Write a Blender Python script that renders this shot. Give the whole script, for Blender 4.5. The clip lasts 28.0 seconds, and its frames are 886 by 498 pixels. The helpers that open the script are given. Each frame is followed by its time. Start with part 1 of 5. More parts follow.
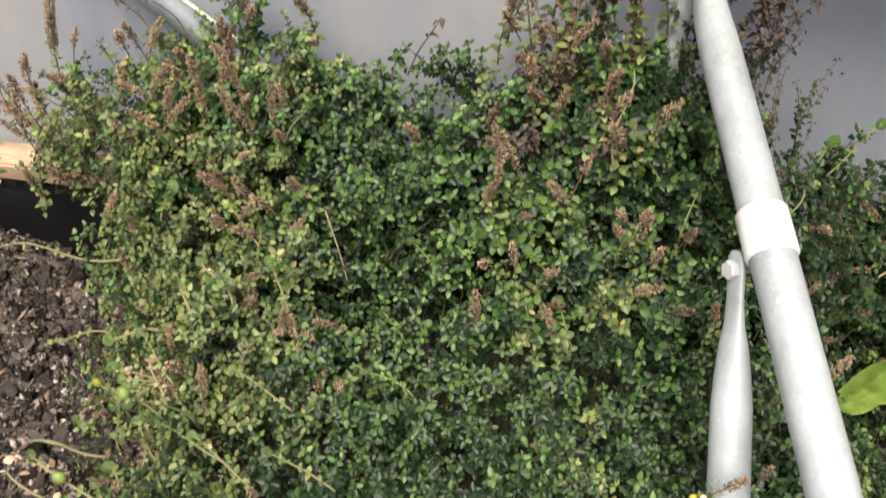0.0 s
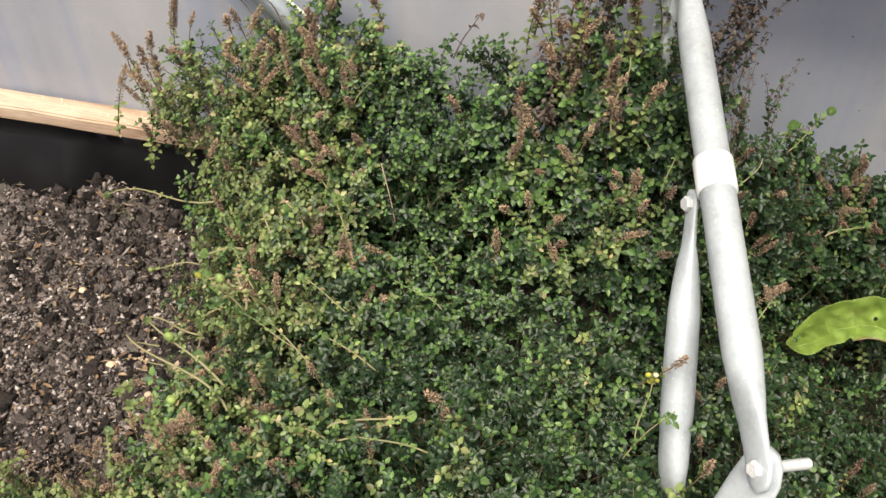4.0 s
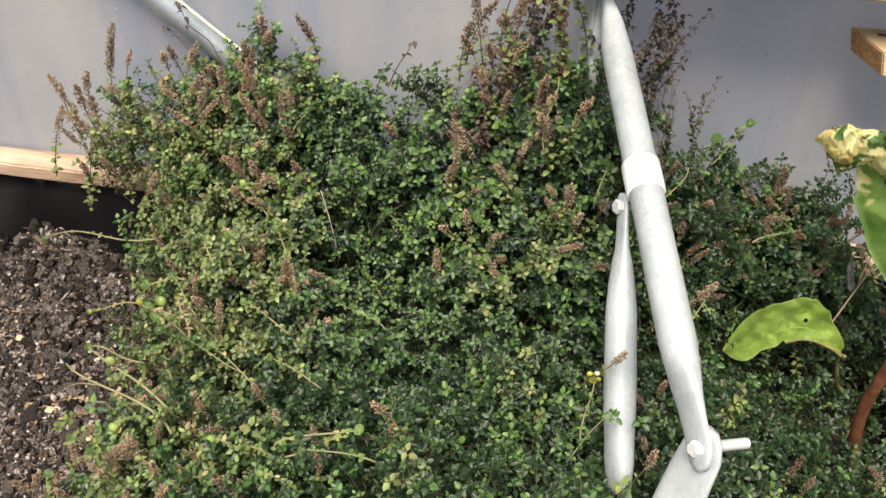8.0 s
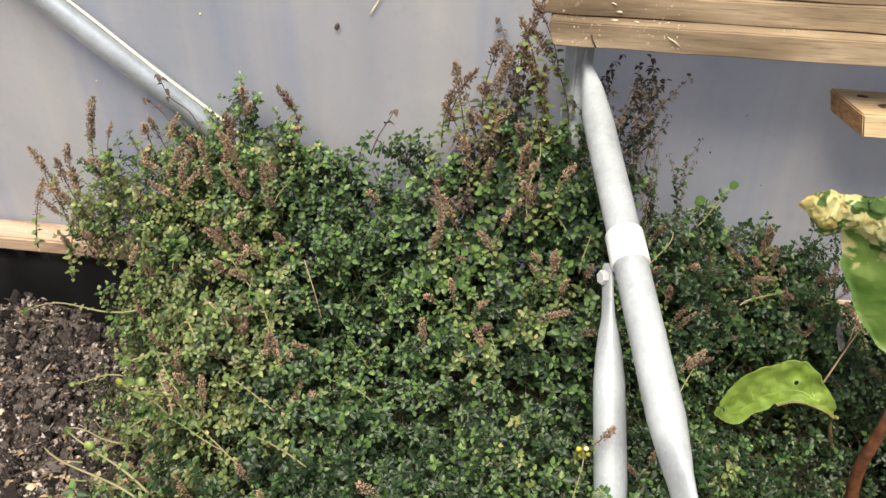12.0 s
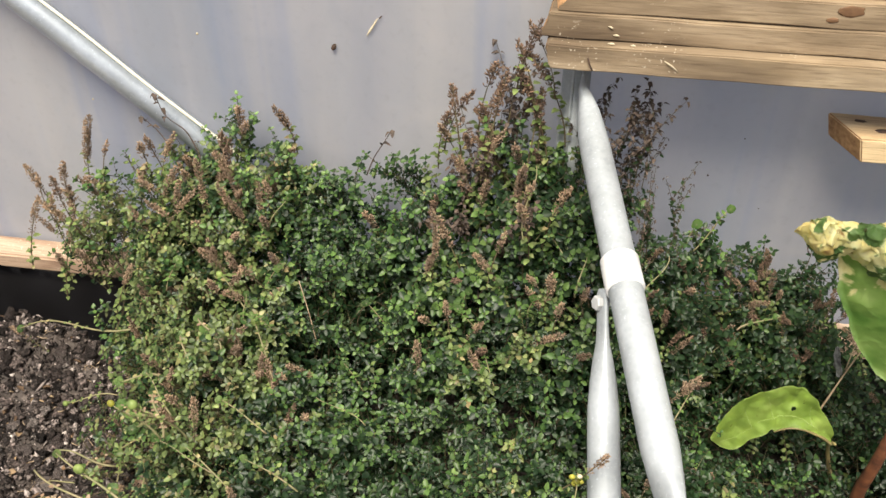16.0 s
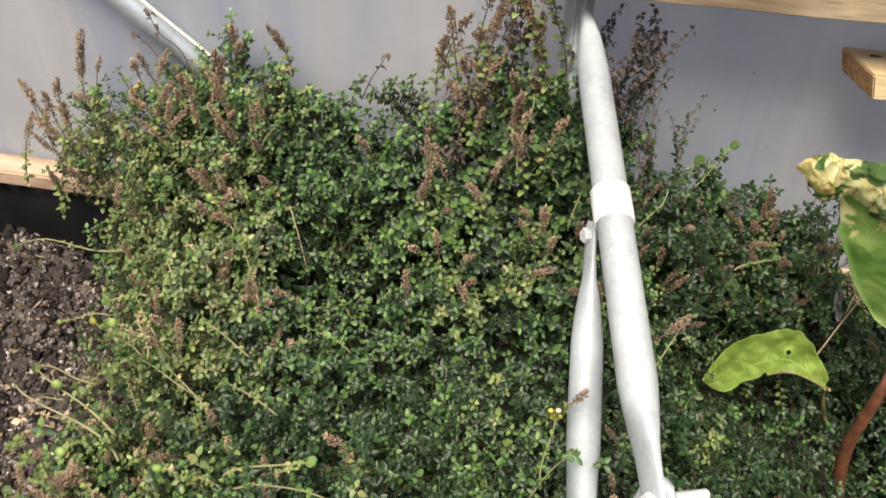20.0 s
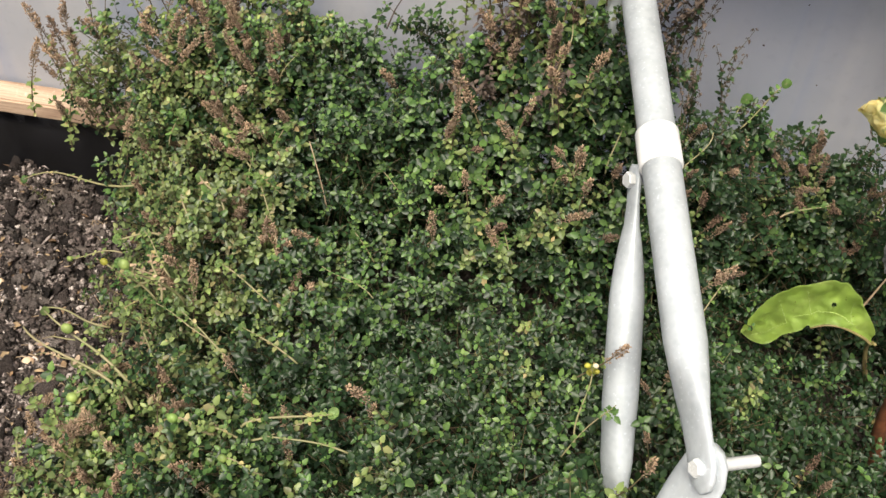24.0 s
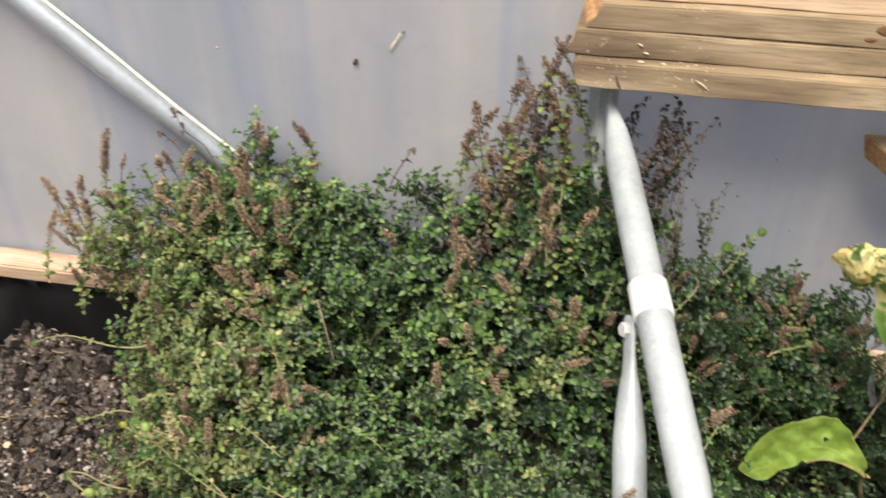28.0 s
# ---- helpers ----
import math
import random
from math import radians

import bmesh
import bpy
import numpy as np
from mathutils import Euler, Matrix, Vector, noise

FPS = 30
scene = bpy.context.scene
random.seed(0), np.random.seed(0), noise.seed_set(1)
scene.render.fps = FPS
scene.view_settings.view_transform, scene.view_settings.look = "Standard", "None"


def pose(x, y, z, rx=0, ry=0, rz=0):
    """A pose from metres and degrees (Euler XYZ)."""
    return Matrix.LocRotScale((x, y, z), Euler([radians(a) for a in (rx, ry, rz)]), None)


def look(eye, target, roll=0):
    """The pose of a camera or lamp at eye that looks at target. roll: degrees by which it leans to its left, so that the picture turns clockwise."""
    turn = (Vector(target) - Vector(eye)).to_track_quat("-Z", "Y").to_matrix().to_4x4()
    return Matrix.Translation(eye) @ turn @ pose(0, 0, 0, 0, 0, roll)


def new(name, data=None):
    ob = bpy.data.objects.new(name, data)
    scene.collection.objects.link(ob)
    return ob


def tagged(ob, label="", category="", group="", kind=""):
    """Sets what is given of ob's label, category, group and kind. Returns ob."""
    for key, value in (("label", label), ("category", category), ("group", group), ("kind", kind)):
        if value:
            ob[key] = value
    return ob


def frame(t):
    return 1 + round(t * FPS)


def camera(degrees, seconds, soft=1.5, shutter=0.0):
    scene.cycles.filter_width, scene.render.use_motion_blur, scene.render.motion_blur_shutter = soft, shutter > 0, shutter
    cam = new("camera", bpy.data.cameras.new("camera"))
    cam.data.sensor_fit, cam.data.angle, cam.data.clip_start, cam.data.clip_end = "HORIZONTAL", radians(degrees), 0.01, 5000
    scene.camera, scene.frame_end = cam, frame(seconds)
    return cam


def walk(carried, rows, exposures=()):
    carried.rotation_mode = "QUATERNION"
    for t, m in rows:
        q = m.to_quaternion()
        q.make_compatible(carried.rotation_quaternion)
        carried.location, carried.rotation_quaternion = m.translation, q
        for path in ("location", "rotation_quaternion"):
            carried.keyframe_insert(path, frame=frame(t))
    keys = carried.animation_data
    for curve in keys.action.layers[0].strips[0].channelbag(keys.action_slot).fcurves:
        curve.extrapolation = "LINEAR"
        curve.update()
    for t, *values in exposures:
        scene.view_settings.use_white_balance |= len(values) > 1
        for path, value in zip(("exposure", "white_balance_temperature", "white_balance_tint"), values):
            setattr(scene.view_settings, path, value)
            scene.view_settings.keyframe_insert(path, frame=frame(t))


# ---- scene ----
cam = camera(51.0, 28.0, soft=1.5, shutter=0.5)
METRES, EYE, TILT, LEAN, TURN = 0.74, 1.3, -48.0, 0.0, 9.0
ROWS = [
    (0.0, 0.0, 0.0, 0.0, 0.0, 0.0, -0.0),
    (0.5, -0.0062, 0.0016, -0.0247, -0.35, -1.6, -0.17),
    (1.0, 0.0029, -0.029, -0.0245, -0.42, -1.66, -0.11),
    (1.5, 0.0218, -0.08, -0.0226, 0.24, -0.51, -0.23),
    (2.0, 0.0142, -0.1217, -0.025, 0.4, 0.03, -0.79),
    (2.5, 0.0294, -0.1579, -0.0434, -0.11, 0.18, -0.56),
    (3.0, 0.0296, -0.1974, -0.0682, 0.81, 1.25, -1.09),
    (3.5, 0.0435, -0.2596, -0.1048, 3.23, 1.65, -3.35),
    (5.5, 0.0459, -0.2947, -0.1909, 1.08, 4.84, -2.29),
    (6.0, 0.0644, -0.2843, -0.2051, -0.83, 5.64, 0.28),
    (6.5, 0.059, -0.2879, -0.2102, 0.09, 5.41, -0.26),
    (7.0, 0.056, -0.2932, -0.2175, -0.34, 5.79, -0.52),
    (7.5, 0.0526, -0.308, -0.2232, -0.05, 6.69, -0.83),
    (8.0, 0.0528, -0.3077, -0.2219, -0.03, 6.53, -0.94),
    (8.5, 0.0495, -0.3127, -0.2208, 0.08, 7.84, -0.98),
    (9.0, 0.0512, -0.3236, -0.2188, 0.2, 8.93, -0.65),
    (9.5, 0.06, -0.3305, -0.2203, -0.22, 9.08, -0.28),
    (10.0, 0.0529, -0.3307, -0.223, -0.06, 9.38, -0.64),
    (10.5, 0.0542, -0.3237, -0.2128, -0.03, 9.33, -0.1),
    (11.0, 0.0523, -0.307, -0.1929, -0.19, 9.18, -0.14),
    (11.5, 0.0538, -0.2969, -0.1852, -0.03, 8.74, -0.06),
    (12.0, 0.0636, -0.2995, -0.1763, -0.38, 9.06, 0.33),
    (12.5, 0.0631, -0.2901, -0.1732, -0.34, 8.55, 0.16),
    (14.5, 0.0717, -0.2862, -0.1667, -0.42, 8.79, -0.03),
    (15.0, 0.071, -0.2934, -0.1606, -0.35, 9.55, -0.26),
    (15.5, 0.0684, -0.2936, -0.1633, -0.24, 9.64, -0.4),
    (16.0, 0.075, -0.2945, -0.1589, -0.3, 9.79, -0.08),
    (16.5, 0.075, -0.2921, -0.1528, -0.15, 9.72, -0.08),
    (17.0, 0.0764, -0.2875, -0.1481, -0.21, 9.71, 0.15),
    (17.5, 0.0803, -0.2869, -0.1517, -0.28, 9.54, -0.01),
    (18.0, 0.0838, -0.2798, -0.1577, -0.22, 8.41, -0.89),
    (18.5, 0.0858, -0.2605, -0.1561, 0.49, 7.17, -2.1),
    (19.0, 0.1002, -0.2588, -0.1504, -0.59, 7.93, -2.02),
    (19.5, 0.1167, -0.2573, -0.1568, -0.03, 7.08, -1.13),
    (20.0, 0.1282, -0.2599, -0.1702, 1.0, 6.07, -2.16),
    (20.5, 0.1447, -0.2286, -0.1627, 1.31, 4.06, -2.12),
    (21.0, 0.1457, -0.2051, -0.1442, 0.77, 3.7, -2.57),
    (21.5, 0.1396, -0.1902, -0.1395, 0.71, 2.72, -1.93),
    (22.0, 0.1185, -0.1988, -0.1452, 1.52, 2.64, -3.1),
    (22.5, 0.1036, -0.1972, -0.1507, 1.41, 2.4, -3.38),
    (24.5, 0.0999, -0.1866, -0.151, 1.57, 1.89, -2.9),
    (25.0, 0.1066, -0.1973, -0.1594, 1.49, 2.11, -2.61),
    (25.5, 0.1148, -0.2064, -0.1592, 1.48, 2.44, -1.82),
    (26.0, 0.1103, -0.2026, -0.1437, 1.06, 3.56, -1.39),
    (26.5, 0.1091, -0.1962, -0.1254, -0.06, 4.82, -0.65),
    (27.0, 0.1097, -0.1973, -0.1188, -0.38, 5.26, 0.13),
    (27.5, 0.0998, -0.2301, -0.1187, -1.16, 7.88, 0.69),
    (28.0, 0.0699, -0.2627, -0.1361, 0.7, 10.37, -0.94),
]
EXPOSURES = [(0.0, 0.68, 6800, 8.0), (28.0, 0.68, 6800, 8.0)]
walk(cam, [(t, pose(0, 0, EYE, TILT, LEAN, TURN) @ pose(METRES * x, METRES * y, METRES * z, 90 + pitch, roll, yaw)) for t, x, y, z, yaw, pitch, roll in ROWS], EXPOSURES)

# ---- light ----
SUN_DIR = Vector((-0.04, -0.46, 1.0)).normalized()
world = bpy.data.worlds.new("sky")
scene.world = world
world.use_nodes = True
wn, wl = world.node_tree.nodes, world.node_tree.links
sky = wn.new("ShaderNodeTexSky")
sky.sky_type, sky.sun_disc = "NISHITA", False
sky.sun_elevation = math.asin(SUN_DIR.z)
sky.sun_rotation = math.atan2(SUN_DIR.x, SUN_DIR.y)
sky.dust_density = 3.0
wl.new(sky.outputs[0], wn["Background"].inputs[0])
wn["Background"].inputs[1].default_value = 0.10
sun = new("sun", bpy.data.lights.new("sun", "SUN"))
sun.data.energy, sun.data.angle, sun.data.color = 4.8, radians(30), (1.0, 0.93, 0.82)
sun.matrix_world = look(SUN_DIR * 5, (0, 0, 0))

# ---- materials ----
def material(name, rough=0.6, metal=0.0, spec=0.5):
    m = bpy.data.materials.new(name)
    m.use_nodes = True
    n, l = m.node_tree.nodes, m.node_tree.links
    b = n["Principled BSDF"]
    b.inputs["Roughness"].default_value = rough
    b.inputs["Metallic"].default_value = metal
    b.inputs["Specular IOR Level"].default_value = spec
    return m, n, l, b


def tex(n, l, kind, scale, coord="Object", stretch=(1, 1, 1), detail=4.0, distort=0.0):
    c = n.new("ShaderNodeTexCoord")
    mp = n.new("ShaderNodeMapping")
    mp.inputs["Scale"].default_value = stretch
    l.new(c.outputs[coord], mp.inputs[0])
    t = n.new("ShaderNodeTex" + kind)
    t.inputs["Scale"].default_value = scale
    if kind == "Noise":
        t.inputs["Detail"].default_value = detail
        t.inputs["Distortion"].default_value = distort
    l.new(mp.outputs[0], t.inputs[0])
    return t.outputs[0]


def ramp(n, l, fac, stops):
    r = n.new("ShaderNodeValToRGB")
    e = r.color_ramp.elements
    e[0].position, e[0].color = stops[0][0], (*stops[0][1], 1)
    e[1].position, e[1].color = stops[-1][0], (*stops[-1][1], 1)
    for p, c in stops[1:-1]:
        e.new(p).color = (*c, 1)
    l.new(fac, r.inputs[0])
    return r.outputs[0]


def mixed(n, l, fac, a, b, blend="MIX"):
    m = n.new("ShaderNodeMix")
    m.data_type, m.blend_type = "RGBA", blend
    for sock, v in ((m.inputs[0], fac), (m.inputs[6], a), (m.inputs[7], b)):
        if isinstance(v, (int, float)):
            sock.default_value = v
        elif isinstance(v, tuple):
            sock.default_value = (*v, 1)
        else:
            l.new(v, sock)
    return m.outputs[2]


def bump(n, l, b, height, strength=0.3, dist=0.002):
    k = n.new("ShaderNodeBump")
    k.inputs["Strength"].default_value, k.inputs["Distance"].default_value = strength, dist
    l.new(height, k.inputs["Height"])
    l.new(k.outputs[0], b.inputs["Normal"])


def island(n):
    return n.new("ShaderNodeNewGeometry").outputs["Random Per Island"]


def leaf_material(name, stops, trans=0.30, rough=0.37, scale=24.0, patch=(0.66, 1.32)):
    m, n, l, b = material(name, rough, 0.0, 0.31)
    c = ramp(n, l, island(n), stops)
    t = tex(n, l, "Noise", scale, detail=3.0)
    tint = ramp(n, l, t, [(0.3, (patch[0],) * 3), (0.7, (patch[1], patch[1], patch[1] * 0.92))])
    c = mixed(n, l, 1.0, c, tint, "MULTIPLY")
    shoot = tex(n, l, "Noise", 75.0, detail=1.0)
    c = mixed(n, l, 1.0, c, ramp(n, l, shoot, [(0.3, (0.58, 0.62, 0.62)), (0.7, (1.30, 1.28, 1.12))]), "MULTIPLY")
    l.new(c, b.inputs["Base Color"])
    tr = n.new("ShaderNodeBsdfTranslucent")
    tc = mixed(n, l, 1.0, c, (1.05, 1.25, 0.68), "MULTIPLY")
    l.new(tc, tr.inputs[0])
    mx = n.new("ShaderNodeMixShader")
    mx.inputs[0].default_value = trans
    l.new(b.outputs[0], mx.inputs[1])
    l.new(tr.outputs[0], mx.inputs[2])
    l.new(mx.outputs[0], n["Material Output"].inputs[0])
    return m


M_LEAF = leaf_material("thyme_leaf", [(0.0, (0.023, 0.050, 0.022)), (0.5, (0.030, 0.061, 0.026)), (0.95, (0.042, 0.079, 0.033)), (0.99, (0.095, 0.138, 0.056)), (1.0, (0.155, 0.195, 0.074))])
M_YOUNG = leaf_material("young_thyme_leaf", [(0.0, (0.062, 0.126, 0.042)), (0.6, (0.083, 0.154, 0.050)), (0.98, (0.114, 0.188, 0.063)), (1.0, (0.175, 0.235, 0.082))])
M_DULLOLIVE = leaf_material("dull_olive_thyme_leaf", [(0.0, (0.074, 0.108, 0.048)), (0.7, (0.110, 0.146, 0.063)), (1.0, (0.225, 0.190, 0.108))])
M_PALE = leaf_material("thyme_leaf_pale", [(0.0, (0.094, 0.176, 0.058)), (0.7, (0.130, 0.220, 0.074)), (0.97, (0.172, 0.262, 0.092)), (1.0, (0.250, 0.295, 0.110))])
M_OLIVE = leaf_material("thyme_leaf_olive", [(0.0, (0.128, 0.182, 0.068)), (0.5, (0.176, 0.232, 0.094)), (0.90, (0.240, 0.285, 0.130)), (1.0, (0.370, 0.280, 0.170))])
# older leaves; their dark green also stands in for shade in the bush
M_DEEP = leaf_material("old_shaded_thyme_leaf", [(0.0, (0.013, 0.034, 0.016)), (0.6, (0.019, 0.044, 0.020)), (0.97, (0.029, 0.060, 0.027)), (1.0, (0.095, 0.118, 0.052))])
M_DRY = leaf_material("dry_flower", [(0.0, (0.20, 0.132, 0.106)), (0.5, (0.305, 0.208, 0.168)), (1.0, (0.45, 0.335, 0.275))], 0.15, 0.8)
M_DARKDRY = leaf_material("dark_dry_flower", [(0.0, (0.075, 0.049, 0.044)), (1.0, (0.29, 0.190, 0.155))], 0.1, 0.8)


def make_stem():
    m, n, l, b = material("stem", 0.7)
    c = ramp(n, l, tex(n, l, "Noise", 40.0), [(0.3, (0.07, 0.042, 0.026)), (0.55, (0.11, 0.09, 0.045)), (0.75, (0.15, 0.15, 0.07))])
    l.new(c, b.inputs["Base Color"])
    return m


def make_runner():
    m, n, l, b = material("pale_stem", 0.6)
    c = ramp(n, l, tex(n, l, "Noise", 30.0), [(0.3, (0.15, 0.16, 0.068)), (0.55, (0.23, 0.205, 0.11)), (0.75, (0.23, 0.16, 0.11))])
    l.new(c, b.inputs["Base Color"])
    return m


def make_soil(name, dark):
    m, n, l, b = material(name, 0.62, 0.0, 0.4)
    if dark:
        c = ramp(n, l, tex(n, l, "Noise", 60.0, detail=8.0), [(0.3, (0.016, 0.012, 0.0105)), (0.55, (0.062, 0.048, 0.042)), (0.75, (0.17, 0.138, 0.124))])
    else:
        k = ramp(n, l, island(n), [(0.0, (0.014, 0.011, 0.010)), (0.50, (0.054, 0.043, 0.039)), (0.72, (0.135, 0.112, 0.104)), (0.88, (0.26, 0.225, 0.215)), (1.0, (0.60, 0.54, 0.52))])
        c = mixed(n, l, 0.5, k, ramp(n, l, tex(n, l, "Noise", 150.0), [(0.3, (0.35, 0.33, 0.32)), (0.7, (1.2, 1.15, 1.1))]), "MULTIPLY")
    l.new(c, b.inputs["Base Color"])
    bump(n, l, b, tex(n, l, "Noise", 300.0, detail=6.0), 0.8, 0.003)
    return m


def make_lump():
    m, n, l, b = material("soil_clod", 0.7, 0.0, 0.3)
    oi = n.new("ShaderNodeObjectInfo").outputs["Random"]
    pick = n.new("ShaderNodeMath")
    pick.operation = "FRACT"
    both = n.new("ShaderNodeMath")
    l.new(island(n), both.inputs[0])
    l.new(oi, both.inputs[1])
    l.new(both.outputs[0], pick.inputs[0])
    k = ramp(n, l, pick.outputs[0], [(0.0, (0.022, 0.017, 0.016)), (0.45, (0.066, 0.053, 0.050)), (0.70, (0.17, 0.140, 0.133)), (0.88, (0.27, 0.235, 0.225)), (1.0, (0.40, 0.36, 0.345))])
    c = mixed(n, l, 1.0, k, ramp(n, l, tex(n, l, "Noise", 220.0, detail=8.0), [(0.38, (0.14, 0.13, 0.13)), (0.54, (1.0, 0.97, 0.95)), (0.66, (2.0, 1.9, 1.9))]), "MULTIPLY")
    l.new(c, b.inputs["Base Color"])
    bump(n, l, b, tex(n, l, "Noise", 350.0, detail=8.0), 1.0, 0.006)
    return m


def make_wood(name, a, c1, c2, scale=6.0, axis=0):
    m, n, l, b = material(name, 0.74, 0.0, 0.3)
    lone = [1.0, 1.0, 1.0]
    lone[axis] = 0.22
    fibre = [1.0, 1.0, 1.0]
    fibre[axis] = 0.045
    oi = n.new("ShaderNodeObjectInfo")
    mottle = tex(n, l, "Noise", scale * 4.5, stretch=tuple(lone), detail=9.0, distort=0.5)
    c = ramp(n, l, mottle, [(0.30, a), (0.48, c1), (0.68, c2)])
    grain = tex(n, l, "Noise", 520.0, stretch=tuple(fibre), detail=6.0, distort=0.6)
    c = mixed(n, l, 1.0, c, ramp(n, l, grain, [(0.30, (0.70, 0.68, 0.65)), (0.45, (0.97, 0.96, 0.95)), (0.68, (1.12, 1.12, 1.10))]), "MULTIPLY")
    stain = tex(n, l, "Noise", 11.0, stretch=tuple(lone), detail=5.0)
    c = mixed(n, l, 1.0, c, ramp(n, l, stain, [(0.32, (0.62, 0.60, 0.60)), (0.46, (1, 1, 1)), (0.64, (1, 1, 1)), (0.74, (1.22, 1.20, 1.12))]), "MULTIPLY")
    knot = tex(n, l, "Voronoi", 7.0, stretch=(0.55, 1.6, 1.6))
    c = mixed(n, l, 1.0, c, ramp(n, l, knot, [(0.05, (0.42, 0.30, 0.22)), (0.12, (1, 1, 1))]), "MULTIPLY")
    fleck = tex(n, l, "Noise", 230.0, detail=3.0)
    zone = tex(n, l, "Noise", 9.0, detail=1.0)
    fm = mixed(n, l, 1.0, ramp(n, l, fleck, [(0.64, (0, 0, 0)), (0.68, (1, 1, 1))]), ramp(n, l, zone, [(0.56, (0, 0, 0)), (0.62, (1, 1, 1))]), "MULTIPLY")
    c = mixed(n, l, fm, c, (0.66, 0.60, 0.50))
    c = mixed(n, l, 0.45, c, ramp(n, l, oi.outputs["Random"], [(0.0, (0.72, 0.68, 0.64)), (1.0, (1.22, 1.18, 1.12))]), "MULTIPLY")
    l.new(c, b.inputs["Base Color"])
    bump(n, l, b, mixed(n, l, 0.5, grain, mottle), 0.45, 0.0015)
    return m


def make_steel(name, base, rough, metal=0.25):
    m, n, l, b = material(name, rough, metal, 0.5)
    big = tex(n, l, "Noise", 18.0, detail=5.0)
    fine = tex(n, l, "Voronoi", 160.0)
    c = ramp(n, l, big, [(0.3, tuple(v * 0.66 for v in base)), (0.5, tuple(v * 0.9 for v in base)), (0.7, tuple(v * 1.12 for v in base))])
    c = mixed(n, l, 0.25, c, ramp(n, l, fine, [(0.0, (0.62, 0.65, 0.70)), (0.6, (1.08, 1.06, 1.04))]), "MULTIPLY")
    drop = tex(n, l, "Noise", 330.0, detail=2.0)
    c = mixed(n, l, ramp(n, l, drop, [(0.64, (0, 0, 0)), (0.72, (0.32, 0.32, 0.32))]), c, tuple(min(0.9, v * 1.7) for v in base))
    l.new(c, b.inputs["Base Color"])
    r = ramp(n, l, big, [(0.3, (rough + 0.12,) * 3), (0.7, (rough - 0.06,) * 3)])
    l.new(r, b.inputs["Roughness"])
    bump(n, l, b, tex(n, l, "Noise", 130.0, detail=6.0), 0.22, 0.0010)
    return m


def make_film():
    m, n, l, b = material("greenhouse_film", 0.4, 0.0, 0.35)
    big = tex(n, l, "Noise", 1.6, stretch=(3.2, 1.0, 0.40), detail=3.5, distort=0.3)
    spot = tex(n, l, "Noise", 90.0, detail=4.0)
    c = ramp(n, l, big, [(0.3, (0.46, 0.49, 0.56)), (0.5, (0.55, 0.555, 0.605)), (0.7, (0.625, 0.62, 0.635))])
    c = mixed(n, l, 1.0, c, ramp(n, l, spot, [(0.25, (0.95, 0.95, 0.95)), (0.45, (1, 1, 1))]), "MULTIPLY")
    streak = tex(n, l, "Noise", 9.0, stretch=(1.6, 1.0, 0.07), detail=3.0, distort=0.2)
    c = mixed(n, l, 1.0, c, ramp(n, l, streak, [(0.34, (0.86, 0.90, 0.99)), (0.46, (1, 1, 1)), (0.60, (1.0, 0.99, 0.98)), (0.72, (1.07, 1.05, 1.02))]), "MULTIPLY")
    smear = tex(n, l, "Noise", 13.0, detail=5.0, distort=0.8)
    c = mixed(n, l, 1.0, c, ramp(n, l, smear, [(0.30, (0.95, 0.96, 0.97)), (0.50, (1, 1, 1)), (0.68, (1.04, 1.03, 1.02))]), "MULTIPLY")
    l.new(c, b.inputs["Base Color"])
    bump(n, l, b, tex(n, l, "Noise", 7.0, stretch=(1, 1, 0.3), detail=2.0), 0.25, 0.02)
    tr = n.new("ShaderNodeBsdfTranslucent")
    l.new(c, tr.inputs[0])
    mx = n.new("ShaderNodeMixShader")
    mx.inputs[0].default_value = 0.56
    l.new(b.outputs[0], mx.inputs[1])
    l.new(tr.outputs[0], mx.inputs[2])
    l.new(mx.outputs[0], n["Material Output"].inputs[0])
    return m


def make_plain(name, a, b2, rough=0.6, scale=20.0, metal=0.0):
    m, n, l, b = material(name, rough, metal)
    l.new(ramp(n, l, tex(n, l, "Noise", scale), [(0.3, a), (0.7, b2)]), b.inputs["Base Color"])
    bump(n, l, b, tex(n, l, "Noise", scale * 6), 0.15, 0.001)
    return m


